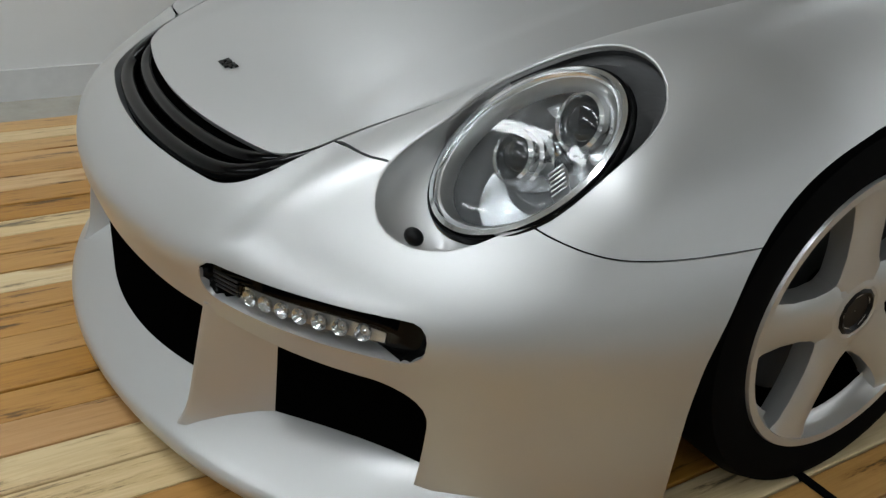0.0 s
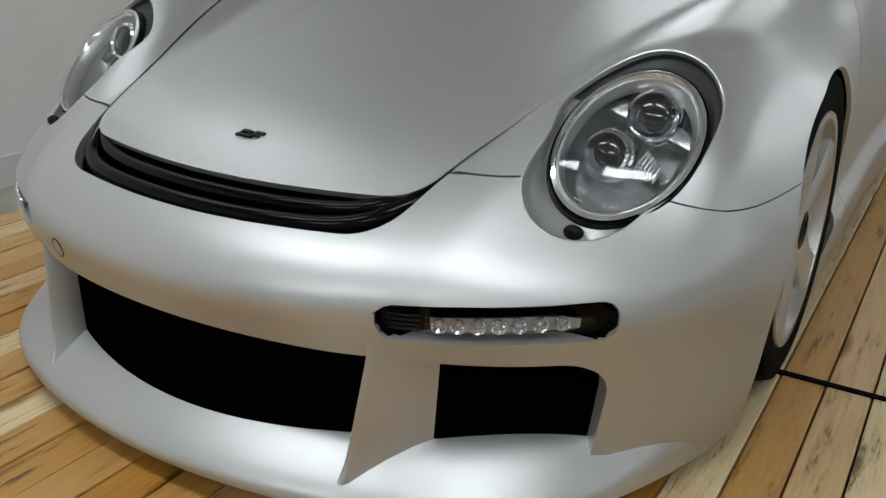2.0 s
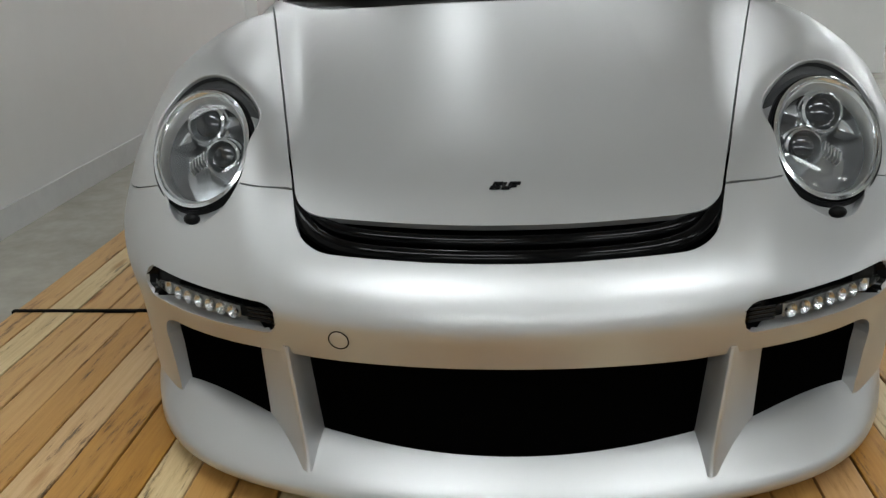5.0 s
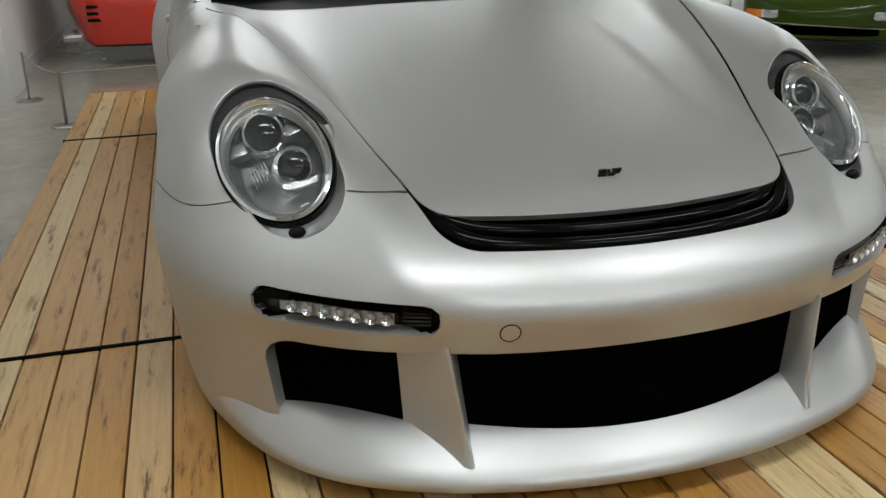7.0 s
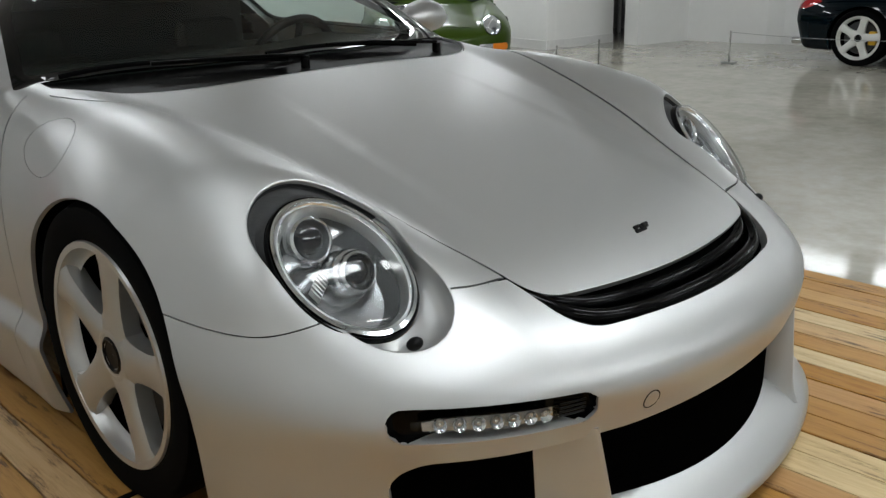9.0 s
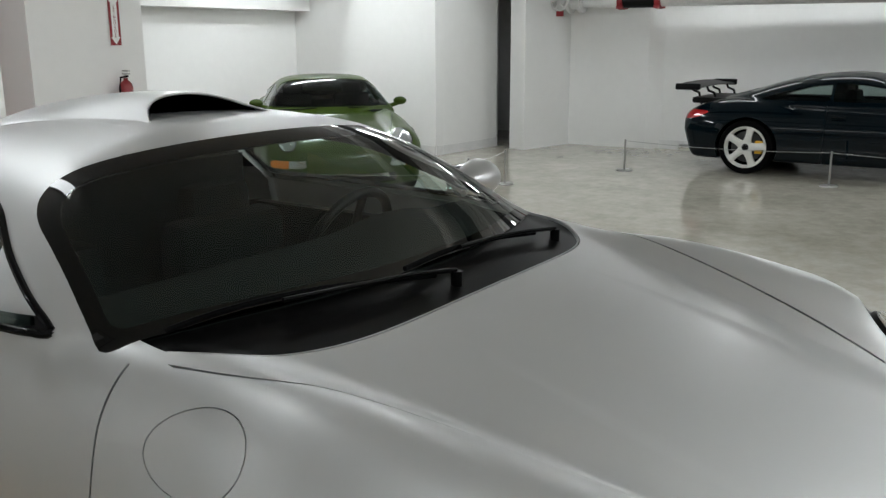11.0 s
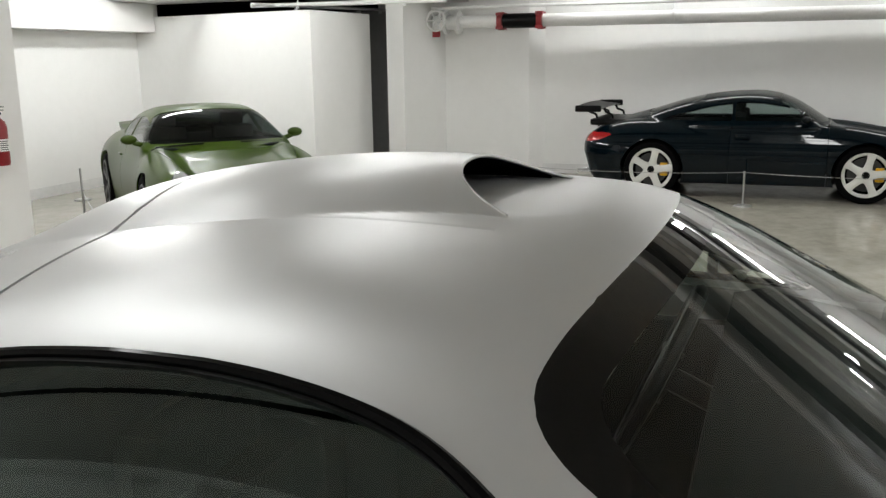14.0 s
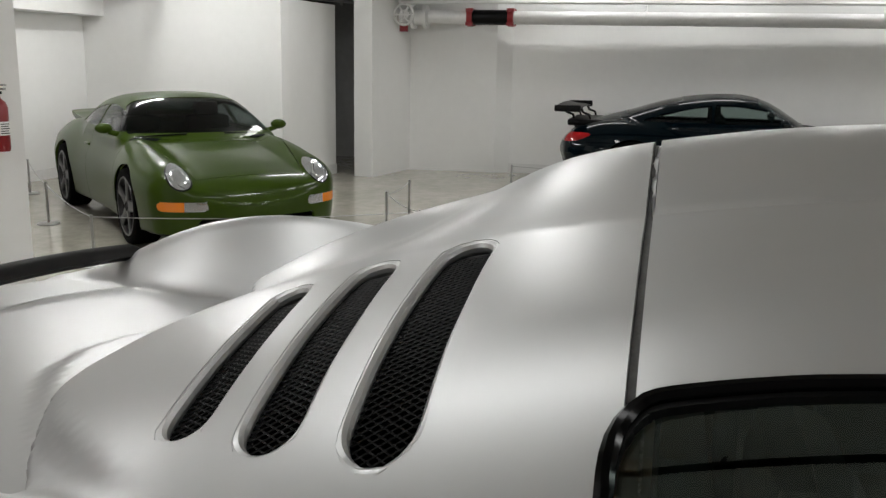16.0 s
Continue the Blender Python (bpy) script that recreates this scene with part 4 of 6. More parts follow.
def wheel(name, x, y, z, side, r=0.335, rim=0.252, wide=0.255, parent=None, paint=None, caliper=None, spokes=5):
    """A tyre on a five-spoke rim with a centre nut; its outer face looks along side * x."""
    w = new(name)
    w.parent = parent
    w.location = (x, y, z)
    s = side
    bm = lathe([(-wide * s, rim * 0.97), (-wide * s, r * 0.93), (-wide * 0.9 * s, r), (-0.03 * s, r), (-0.004 * s, r * 0.965), (0.004 * s, (r + rim) / 2), (-0.006 * s, rim * 1.0)], 64)
    part("tyre", bm, RUBBER, w, "black low-profile tyre", 40)
    bm = lathe([(-0.01 * s, rim * 1.015), (0.0, rim), (-0.001 * s, rim * 0.945), (-0.02 * s, rim * 0.93), (-0.034 * s, rim * 0.90), (-0.038 * s, rim * 0.86)], 64)
    part("rim", bm, paint or WHEEL, w, sharp=40)
    # near-black sheet behind the spokes stands in for the shade in there
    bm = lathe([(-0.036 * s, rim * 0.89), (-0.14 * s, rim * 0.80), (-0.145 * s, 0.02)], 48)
    part("inner_shade", bm, VOID, w, "near-black sheet for the shade inside the wheel", 30)
    for k in range(spokes):
        a = math.pi * 0.97 + 2 * math.pi * k / spokes
        bm = bmesh.new()
        sect = []
        for rr, hw, dx in ((0.03, 0.040, -0.011), (0.062, 0.056, -0.011), (0.085, 0.045, -0.010), (0.12, 0.039, -0.008), (0.17, 0.038, -0.006), (rim * 0.84, 0.043, -0.004), (rim * 0.92, 0.057, -0.003), (rim * 0.975, 0.082, -0.003)):
            sect.append([bm.verts.new((s * (dx + o), rr * math.cos(a) - v * math.sin(a), rr * math.sin(a) + v * math.cos(a))) for v, o in ((-hw, -0.045), (-hw, -0.008), (-hw * 0.6, 0.0), (hw * 0.6, 0.0), (hw, -0.008), (hw, -0.045))])
        for p, q in zip(sect, sect[1:]):
            for i in range(6):
                bm.faces.new((p[i], p[(i + 1) % 6], q[(i + 1) % 6], q[i]))
        part("spoke", bm, paint or WHEEL, w, sharp=50)
    bm = lathe([(-0.06 * s, 0.084), (-0.018 * s, 0.078), (-0.012 * s, 0.068), (-0.010 * s, 0.048), (-0.016 * s, 0.044)], 32)
    part("hub", bm, paint or WHEEL, w, sharp=40)
    bm = lathe([(-0.03 * s, 0.044), (-0.011 * s, 0.043), (-0.008 * s, 0.037), (-0.013 * s, 0.030), (-0.014 * s, 0.001)], 12)
    part("centre_nut", bm, BLACK, w, "dark centre lock nut", 30)
    bm = lathe([(-0.10 * s, 0.19), (-0.085 * s, 0.19), (-0.085 * s, 0.05)], 48)
    part("brake_disc", bm, DULLSTEEL, w, "dull brake disc", 30)
    if caliper:
        bm = bmesh.new()
        box(bm, (-0.12, -0.19, -0.08), (-0.055, -0.10, 0.08), bevel=0.015)
        if s < 0:
            bmesh.ops.transform(bm, matrix=Matrix.Diagonal((-1, 1, 1, 1)), verts=bm.verts)
        part("caliper", bm, caliper, w, "painted brake caliper")
    return w


for s in (1, -1):
    wheel("front_wheel", 0.868 * s, HUB_Y, HUB_Z, s, parent=CAR)
    wheel("rear_wheel", 0.915 * s, REAR_Y, REAR_Z, s, 0.345, 0.268, 0.30, CAR)
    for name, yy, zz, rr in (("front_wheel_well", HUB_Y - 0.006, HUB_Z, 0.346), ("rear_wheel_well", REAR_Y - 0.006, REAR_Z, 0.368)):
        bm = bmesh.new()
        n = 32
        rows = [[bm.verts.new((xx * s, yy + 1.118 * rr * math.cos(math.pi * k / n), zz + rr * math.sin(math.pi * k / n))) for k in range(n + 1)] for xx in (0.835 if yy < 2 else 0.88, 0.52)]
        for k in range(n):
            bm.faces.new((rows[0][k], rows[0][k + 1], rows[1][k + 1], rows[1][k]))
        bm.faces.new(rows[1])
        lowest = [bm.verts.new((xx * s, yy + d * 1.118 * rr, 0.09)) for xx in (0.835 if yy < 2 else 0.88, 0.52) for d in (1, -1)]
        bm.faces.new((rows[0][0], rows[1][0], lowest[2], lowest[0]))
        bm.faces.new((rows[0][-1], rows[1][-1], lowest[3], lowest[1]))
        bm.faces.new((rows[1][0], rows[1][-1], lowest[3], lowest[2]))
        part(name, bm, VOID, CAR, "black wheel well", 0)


def roof_scoop():
    """The hood of the roof intake, with its mouth towards the nose."""
    nu, nv = 97, 40
    us = np.linspace(-0.296, 0.296, nu)  # across the roof

    def mouth(x):
        return 2.238 - 0.118 * min(1.0, abs(x) / 0.206) ** 3.2

    def height(x, y):
        x = abs(x)
        top = float(roof_z(y) - 0.15 * x**2 - 0.27 * x**4 + scoop_rise(x, y))
        z = top
        for _ in range(6):
            z -= float(smax(z - top, 0.75 * (x - (0.795 - (z - 0.87) - 0.10 * max(y - 2.7, 0) - 0.04 * max(1.9 - y, 0))), 0.07))
        return z + 0.0008 - 0.004 * float(swell(0.266, 0.296, x))

    for name, drop, mat, label in (("scoop_hood", 0.0, SILVER, "silver roof scoop hood"), ("scoop_lining", 0.007, VOID, "black lining of the roof scoop")):
        vs, ns, fs = [], [], []
        for u in us:
            y0 = mouth(u) + (0.004 if drop else 0.0)
            for k in range(nv):
                y = y0 + (2.7212 - y0) * (k / (nv - 1)) ** 1.3
                edge = 1 - float(swell(0.17, 0.2, abs(u)))
                vs.append((u, y, height(u, y) - drop * (1 if edge > 0.3 else 3)))
                dx = (height(u + 1e-3, y) - height(u - 1e-3, y)) / 2e-3
                dy = (height(u, y + 1e-3) - height(u, y - 1e-3)) / 2e-3
                ns.append(Vector((-dx, -dy, 1)).normalized())
        for i in range(nu - 1):
            for k in range(nv - 1):
                fs.append((i * nv + k, (i + 1) * nv + k, (i + 1) * nv + k + 1, i * nv + k + 1))
        mesh_object(name, vs, fs, mat, CAR, label, True, ns)
    bm = bmesh.new()
    tube(bm, [(u, mouth(u), height(u, mouth(u)) - 0.0026) for u in us if abs(u) < 0.206], 0.003, 8)
    part("scoop_lip", bm, SILVER, CAR, "rolled lip of the roof scoop", 60)


roof_scoop()


# ---- the room ----
def slab(name, points, z0, z1, mat, kind="structure", label="", category="", parent=None):
    """A wall or plate with a polygon plan."""
    bm = bmesh.new()
    lo = [bm.verts.new((a, b, z0)) for a, b in points]
    hi = [bm.verts.new((a, b, z1)) for a, b in points]
    bm.faces.new(lo[::-1]), bm.faces.new(hi)
    for i in range(len(points)):
        j = (i + 1) % len(points)
        bm.faces.new((lo[i], lo[j], hi[j], hi[i]))
    return tagged(part(name, bm, mat, parent, sharp=0), label, category, kind=kind)


slab("floor", [(-3.2, -6.5), (12.5, -6.5), (12.5, 12.8), (-3.2, 12.8)], FLOOR - 0.2, FLOOR, CONCRETE, label="polished grey concrete floor", category="floor")
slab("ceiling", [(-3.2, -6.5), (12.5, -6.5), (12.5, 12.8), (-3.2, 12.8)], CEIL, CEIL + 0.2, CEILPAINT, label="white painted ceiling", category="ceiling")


def wall_run(name, a, b, thick, z0=FLOOR, z1=CEIL, label="white painted wall", base=True):
    """A straight wall from a to b; its thickness lies to the left of that way, its baseboard to the right."""
    a, b = Vector(a), Vector(b)
    d = (b - a).normalized()
    n = Vector((-d.y, d.x)) * thick
    w = slab(name, [a, b, b + n, a + n], z0, z1, WALLPAINT, label=label, category="wall")
    if base:
        o = n.normalized() * -0.012
        slab("baseboard", [a + o, b + o, b + o * 0.02, a + o * 0.02], FLOOR, FLOOR + 0.125, BOARD, label="white painted baseboard", category="baseboard")
    return w


BOARD = vary(material("baseboard_paint", (0.7, 0.7, 0.69), 0.4), (0.64, 0.64, 0.63), (0.74, 0.74, 0.73), 2.0, (0.35, 0.55), 0.03)
wall_run("wall_west", (-2.24, 12.4), (-2.24, -6.3), -0.2)
wall_run("wall_south", (-2.24, -6.2), (12.5, -6.2), -0.2)
wall_run("wall_back", (-2.24, 12.2), (3.4, 12.2), 0.2)
wall_run("wall_return", (3.4, 12.2), (3.4, 9.9), 0.2)
wall_run("wall_north", (3.4, 9.9), (8.6, 9.9), 0.2)
slab("wall_north_upper", [(3.42, 9.55), (8.62, 9.55), (8.66, 9.897), (3.42, 9.897)], 1.76, CEIL, WALLPAINT, label="white upper wall that juts out over a ledge", category="wall")
wall_run("wall_partition", (8.6, 9.9), (8.18, 7.04), 0.15, z1=1.955)
wall_run("wall_partition_end", (8.20, 7.04), (9.6, 6.94), 0.15, z1=1.955)
wall_run("wall_east", (10.56, 4.9), (10.56, -6.2), 0.2)
slab("wall_pier", [(9.36, 6.36), (10.36, 6.16), (10.44, 5.0), (10.64, 4.68), (10.82, 4.68), (10.82, 6.9), (9.42, 6.62)], FLOOR, CEIL, WALLPAINT, label="white boxed wall pier", category="wall")
# the passage's dimness is put into this wall's colour: the greyer ceiling paint
slab("wall_niche", [(11.6, 6.5), (11.8, 6.5), (11.8, 12.4), (8.4, 12.4), (8.4, 12.2), (11.6, 12.2)], FLOOR, CEIL, CEILPAINT, label="passage wall with its dimness put into a darker paint", category="wall")
slab("column_1", [(2.18, 6.50), (3.03, 6.30), (3.2, 7.0), (2.35, 7.2)], FLOOR, CEIL, WALLPAINT, label="white square concrete column", category="column")
slab("column_2", [(-2.237, 6.2), (-2.13, 6.2), (-2.13, 7.0), (-2.237, 7.0)], FLOOR, CEIL, WALLPAINT, label="white wall pilaster", category="column")
slab("beam", [(7.2, 10.5), (9.7, 5.6), (10.6, 5.9), (8.2, 11.0)], 2.12, CEIL - 0.004, CEILPAINT, label="white ceiling beam", category="beam")

# the passage's steel door with its bars
door = thing("passage_door", "dark steel door leaf with bars in the passage", "door", (9.75, 7.9, FLOOR))
bm = bmesh.new()
box(bm, (-0.1, 0, 0.02), (0.9, 0.05, 2.0), bevel=0.004)
part("leaf", bm, material("dark_door_paint", (0.07, 0.07, 0.068), 0.5), door)
for zz in (0.9, 1.35):
    bm = bmesh.new()
    rod(bm, (-0.1, -0.03, zz), (0.9, -0.03, zz), 0.018)
    part("bar", bm, BLACK, door)

# ---- pipes under the ceiling ----
PIPE = vary(material("white_pipe_paint", (0.75, 0.75, 0.74), 0.35), (0.70, 0.70, 0.69), (0.79, 0.79, 0.78), 6.0, (0.25, 0.45), 0.02)
main = thing("water_main", "thick white fire main with a black coupling along the wall", "pipe")
bm = bmesh.new()
rod(bm, (10.14, 5.85, 1.845), (10.40, -5.9, 1.80), 0.082, n=28)
part("pipe", bm, PIPE, main)
bm = bmesh.new()
rod(bm, (10.15, 5.33, 1.843), (10.163, 4.75, 1.841), 0.094, n=28)
part("coupling", bm, BLACK, main, "black rubber pipe coupling")
for yy in (5.30, 4.77):
    bm = bmesh.new()
    rod(bm, (10.152, yy + 0.035, 1.842), (10.152, yy - 0.035, 1.842), 0.116, n=28)
    for a in range(4):
        box(bm, (10.152 + 0.12 * math.cos(a * 1.57 + 0.78) - 0.02, yy - 0.045, 1.842 + 0.12 * math.sin(a * 1.57 + 0.78) - 0.02), (10.152 + 0.12 * math.cos(a * 1.57 + 0.78) + 0.02, yy + 0.045, 1.842 + 0.12 * math.sin(a * 1.57 + 0.78) + 0.02))
    part("clamp", bm, ALERT, main, "red pipe clamp")
for yy in (3.1, 0.4, -2.4):
    bm = bmesh.new()
    rod(bm, (10.2, yy, 1.9), (10.2, yy, CEIL), 0.008)
    rod(bm, (10.2, yy - 0.015, 1.84), (10.2, yy + 0.015, 1.84), 0.09, n=24)
    part("hanger", bm, PIPE, main)
bm = bmesh.new()
rod(bm, (9.95, 6.2, 2.02), (10.2, -5.9, 2.0), 0.022)
tagged(part("thin_pipe", bm, PIPE), "thin white sprinkler pipe along the wall", "pipe")
valve = thing("main_valve", "white flanged valve body with a handwheel", "valve", (10.12, 6.05, 1.84))
bm = bmesh.new()
rod(bm, (0, 0.26, 0), (0, -0.2, 0), 0.095, n=24)
for yy in (0.2, 0.0, -0.17):
    rod(bm, (0, yy + 0.02, 0), (0, yy - 0.02, 0), 0.15, n=28)
part("body", bm, PIPE, valve)
bm = bmesh.new()
rod(bm, (0, 0.06, 0), (-0.22, 0.06, 0.02), 0.06, n=16)
part("bonnet_neck", bm, PIPE, valve)
bm = bmesh.new()
tube(bm, [(-0.24, 0.06 + 0.13 * math.cos(a * math.pi / 12), 0.02 + 0.13 * math.sin(a * math.pi / 12)) for a in range(24)], 0.014, 8, True)
for a in range(3):
    c, d = 0.13 * math.cos(a * math.pi / 3), 0.13 * math.sin(a * math.pi / 3)
    rod(bm, (-0.24, 0.06 + c, 0.02 + d), (-0.24, 0.06 - c, 0.02 - d), 0.009)
part("handwheel", bm, PIPE, valve)
bm = bmesh.new()
box(bm, (-0.20, 0.02, -0.19), (-0.19, 0.13, -0.11))
part("tag", bm, ALERT, valve, "small red tag")
for a, b, r in (((5.87, 9.54, 2.05), (4.9, 6.65, 2.05), 0.022), ((3.5, 7.88, 2.18), (8.11, 8.54, 2.18), 0.026), ((8.6, 8.1, 2.05), (8.9, 5.6, 2.05), 0.026), ((8.3, 7.9, 2.05), (11.0, 7.0, 2.06), 0.02)):
    bm = bmesh.new()
    rod(bm, a, b, r)
    for f in (0.25, 0.8):
        p = Vector(a).lerp(Vector(b), f)
        rod(bm, p, (p.x, p.y, CEIL), 0.007)
        rod(bm, p - Vector((0, 0, 0.05)), p + Vector((0, 0, 0.03)), 0.02)
    tagged(part("sprinkler_pipe", bm, PIPE), "white sprinkler pipe with hangers", "pipe", group="sprinkler pipes")
for cx, cy, r in ((10.35, 8.3, 0.045), (10.95, 7.75, 0.03), (11.25, 8.6, 0.05)):
    bm = bmesh.new()
    rod(bm, (cx, cy, FLOOR), (cx, cy, CEIL), r)
    tagged(part("passage_conduit", bm, PIPE), "pale upright conduit in the dim passage", "pipe", group="passage conduits")
bm = bmesh.new()
for f in range(3):
    box(bm, (8.7 + 0.9 * f, 7.5, 2.08), (9.3 + 0.9 * f, 11.5, 2.35))
tagged(part("ceiling_duct", bm, VOID, sharp=0), "dark ducts above the partition", "duct")
def glow(watts, length):
    """Opal plastic that gives off a batten's light."""
    m = bpy.data.materials.new("lit_diffuser")
    m.use_nodes = True
    nt = m.node_tree
    nt.nodes.remove(nt.nodes["Principled BSDF"])
    e = nt.nodes.new("ShaderNodeEmission")
    e.inputs[0].default_value = (0.94, 0.985, 1.0, 1)
    e.inputs[1].default_value = watts / (math.pi * 0.255 * length)
    nt.links.new(e.outputs[0], nt.nodes["Material Output"].inputs[0])
    return m


for bx, by, watts in BATTENS + WALL_BATTENS + SIDE_BATTENS:
    half = 0.61
    lamp = thing("ceiling_light", "white batten ceiling light with a lit opal diffuser", "light", (bx, by, CEIL), "ceiling lights")
    if (bx, by, watts) not in BATTENS:
        lamp.rotation_euler = (0, 0, radians(90))
    bm = bmesh.new()
    box(bm, (-half - 0.02, -0.1, -0.06), (half + 0.02, 0.1, -0.002), bevel=0.01)
    part("housing", bm, PIPE, lamp)
    bm = bmesh.new()
    rows = [[bm.verts.new((xx, -0.085 * math.cos(math.pi * k / 10), -0.062 - 0.075 * math.sin(math.pi * k / 10))) for k in range(11)] for xx in (-half, half)]
    for k in range(10):
        bm.faces.new((rows[0][k], rows[0][k + 1], rows[1][k + 1], rows[1][k]))
    bm.faces.new(rows[0]), bm.faces.new(rows[1][::-1])
    part("diffuser", bm, glow(1.22 * watts, 2 * half), lamp, "lit opal diffuser", 30)
# runs of pipe and cable tray under the ceiling
for cx, cz, r, paint in ((2.75, 2.44, 0.055, PIPE), (4.15, 2.40, 0.035, PIPE), (5.0, 2.44, 0.06, PIPE), (6.9, 2.42, 0.04, PIPE), (-1.38, 2.50, 0.024, VOID)):
    bm = bmesh.new()
    rod(bm, (cx, -6.0, cz), (cx, 5.6, cz), r, n=16)
    for yy in (-4.2, -1.9, 0.4, 2.7, 5.0):
        rod(bm, (cx, yy, cz), (cx, yy, CEIL), 0.007, n=8)
    tagged(part("ceiling_pipe", bm, paint), "white pipe hung under the ceiling" if paint is PIPE else "thin black pipe hung under the ceiling", "pipe", group="ceiling pipes")
for cx in (3.45, 5.65, 7.7):
    bm = bmesh.new()
    box(bm, (cx - 0.17, -6.0, 2.40), (cx + 0.17, 5.6, 2.41))
    for dx in (-0.17, 0.16):
        box(bm, (cx + dx, -6.0, 2.41), (cx + dx + 0.01, 5.6, 2.48))
    for yy in (-4.0, -1.0, 2.0, 5.0):
        rod(bm, (cx - 0.165, yy, 2.41), (cx - 0.165, yy, CEIL), 0.005, n=8)
        rod(bm, (cx + 0.165, yy, 2.41), (cx + 0.165, yy, CEIL), 0.005, n=8)
    tagged(part("cable_tray", bm, DULLSTEEL, sharp=0), "dark steel cable tray hung under the ceiling", "cable tray", group="cable trays")

# ---- fire extinguisher and its sign on the column ----
face = Matrix.Translation((2.18, 6.50, 0)) @ Matrix.Rotation(math.atan2(-0.20, 0.85), 4, "Z")
sign = thing("extinguisher_sign", "tall red and white fire extinguisher arrow sign", "sign")
sign.matrix_world = face @ Matrix.Translation((0.649, -0.006, 1.52))
bm = bmesh.new()
box(bm, (-0.042, -0.002, -0.207), (0.042, 0.003, 0.207))
part("plate", bm, ALERT, sign)
bm = bmesh.new()
vs = [bm.verts.new((a, -0.0035, b)) for a, b in ((-0.024, 0.11), (-0.036, 0.13), (-0.036, 0.19), (0.0, 0.172), (0.036, 0.19), (0.036, 0.13), (0.024, 0.11), (0.024, -0.145), (0.037, -0.145), (0.0, -0.20), (-0.037, -0.145), (-0.024, -0.145))]
bm.faces.new(vs)
part("arrow", bm, WHITE, sign, "white arrow field")


def lettering(text, size, parent, m, mat, name="lettering"):
    data = bpy.data.curves.new(name, "FONT")
    data.body, data.size, data.align_x, data.align_y, data.extrude = text, size, "CENTER", "CENTER", 0.0006
    tmp = bpy.data.objects.new(name, data)
    me = bpy.data.meshes.new_from_object(tmp)
    bpy.data.objects.remove(tmp)
    me.materials.clear()
    me.materials.append(mat)
    ob = new(name, me)
    ob.parent, ob.matrix_local = parent, m
    return ob


lettering("FIRE", 0.036, sign, pose(0, -0.0042, 0.150, 90), ALERT)
for i, ch in enumerate("EXTINGUISHER"):
    lettering(ch, 0.026, sign, pose(0, -0.0045, 0.085 - 0.0205 * i, 90), ALERT, "letter")
ext = thing("fire_extinguisher", "red fire extinguisher hanging on the column", "extinguisher")
ext.matrix_world = face @ Matrix.Translation((0.672, -0.07, 0.775)) @ Matrix.Scale(0.74, 4)
bm = lathe([(-0.02, 0.001), (-0.02, 0.062), (0.0, 0.068), (0.30, 0.068), (0.34, 0.055), (0.37, 0.024), (0.39, 0.022), (0.39, 0.001)], 28, "z")
part("cylinder", bm, material("extinguisher_red", (0.24, 0.006, 0.010), 0.35, coat=0.2), ext)
bm = bmesh.new()
box(bm, (-0.05, -0.071, 0.10), (0.05, -0.062, 0.20))
part("label_plate", bm, WHITE, ext, "white instruction label")
for k in range(5):
    bm = bmesh.new()
    box(bm, (-0.04, -0.073, 0.112 + 0.017 * k), (0.03 - 0.008 * (k % 2), -0.0705, 0.118 + 0.017 * k))
    part("print_line", bm, BLACK, ext)
bm = bmesh.new()
rod(bm, (0, 0, 0.385), (0, 0, 0.43), 0.016)
box(bm, (-0.012, -0.09, 0.43), (0.012, 0.05, 0.445))
box(bm, (-0.012, -0.10, 0.46), (0.012, 0.05, 0.472))
part("valve_lever", bm, STEEL, ext, "metal valve and lever")
bm = bmesh.new()
tube(bm, [(0.02, -0.02, 0.41), (-0.07, -0.04, 0.40), (-0.085, -0.04, 0.30), (-0.082, -0.03, 0.10), (-0.08, -0.03, 0.02)], 0.011)
part("hose", bm, RUBBER, ext, "black hose")

# ---- low barrier posts ----
POSTS = [(8.23, 4.37), (8.295, 2.11), (8.3, -0.3), (5.275, 7.965), (6.6, 5.05), (5.82, 5.02), (6.7, 9.3), (5.0, 4.49), (-1.62, 4.98), (-2.0, 6.1), (4.0, 6.6)]
first = None
for bx, by in POSTS:
    if first is None:
        first = thing("barrier_post", "low grey steel barrier post on a flat round foot", "barrier post", (bx, by, FLOOR), "barrier posts")
        bm = lathe([(0.0, 0.001), (0.0, 0.095), (0.008, 0.095), (0.014, 0.085), (0.016, 0.012)], 32, "z")
        part("foot", bm, STEEL, first)
        bm = bmesh.new()
        rod(bm, (0, 0, 0.012), (0, 0, 0.37), 0.011)
        part("pole", bm, STEEL, first)
    else:
        copy_thing(first, pose(bx, by, FLOOR))
for a, b in (((8.23, 4.37), (8.295, 2.11)), ((8.295, 2.11), (8.3, -0.3)), ((5.275, 7.965), (6.7, 9.3)), ((6.6, 5.05), (5.82, 5.02)), ((5.275, 7.965), (4.0, 6.6)), ((4.0, 6.6), (5.0, 4.49)), ((5.0, 4.49), (5.82, 5.02)), ((-1.62, 4.98), (1.5, 6.3)), ((-1.62, 4.98), (-2.0, 6.1))):
    bm = bmesh.new()
    tube(bm, [(a[0] + (b[0] - a[0]) * t / 8, a[1] + (b[1] - a[1]) * t / 8, FLOOR + 0.355 - 0.03 * (1 - (t / 4 - 1) ** 2)) for t in range(9)], 0.0035, 6)
    rope = part("barrier_rope", bm, STEEL)
    tagged(rope, "thin grey elastic rope strung between barrier posts", "rope", "barrier ropes")
copy_thing(first, pose(1.5, 6.3, FLOOR))

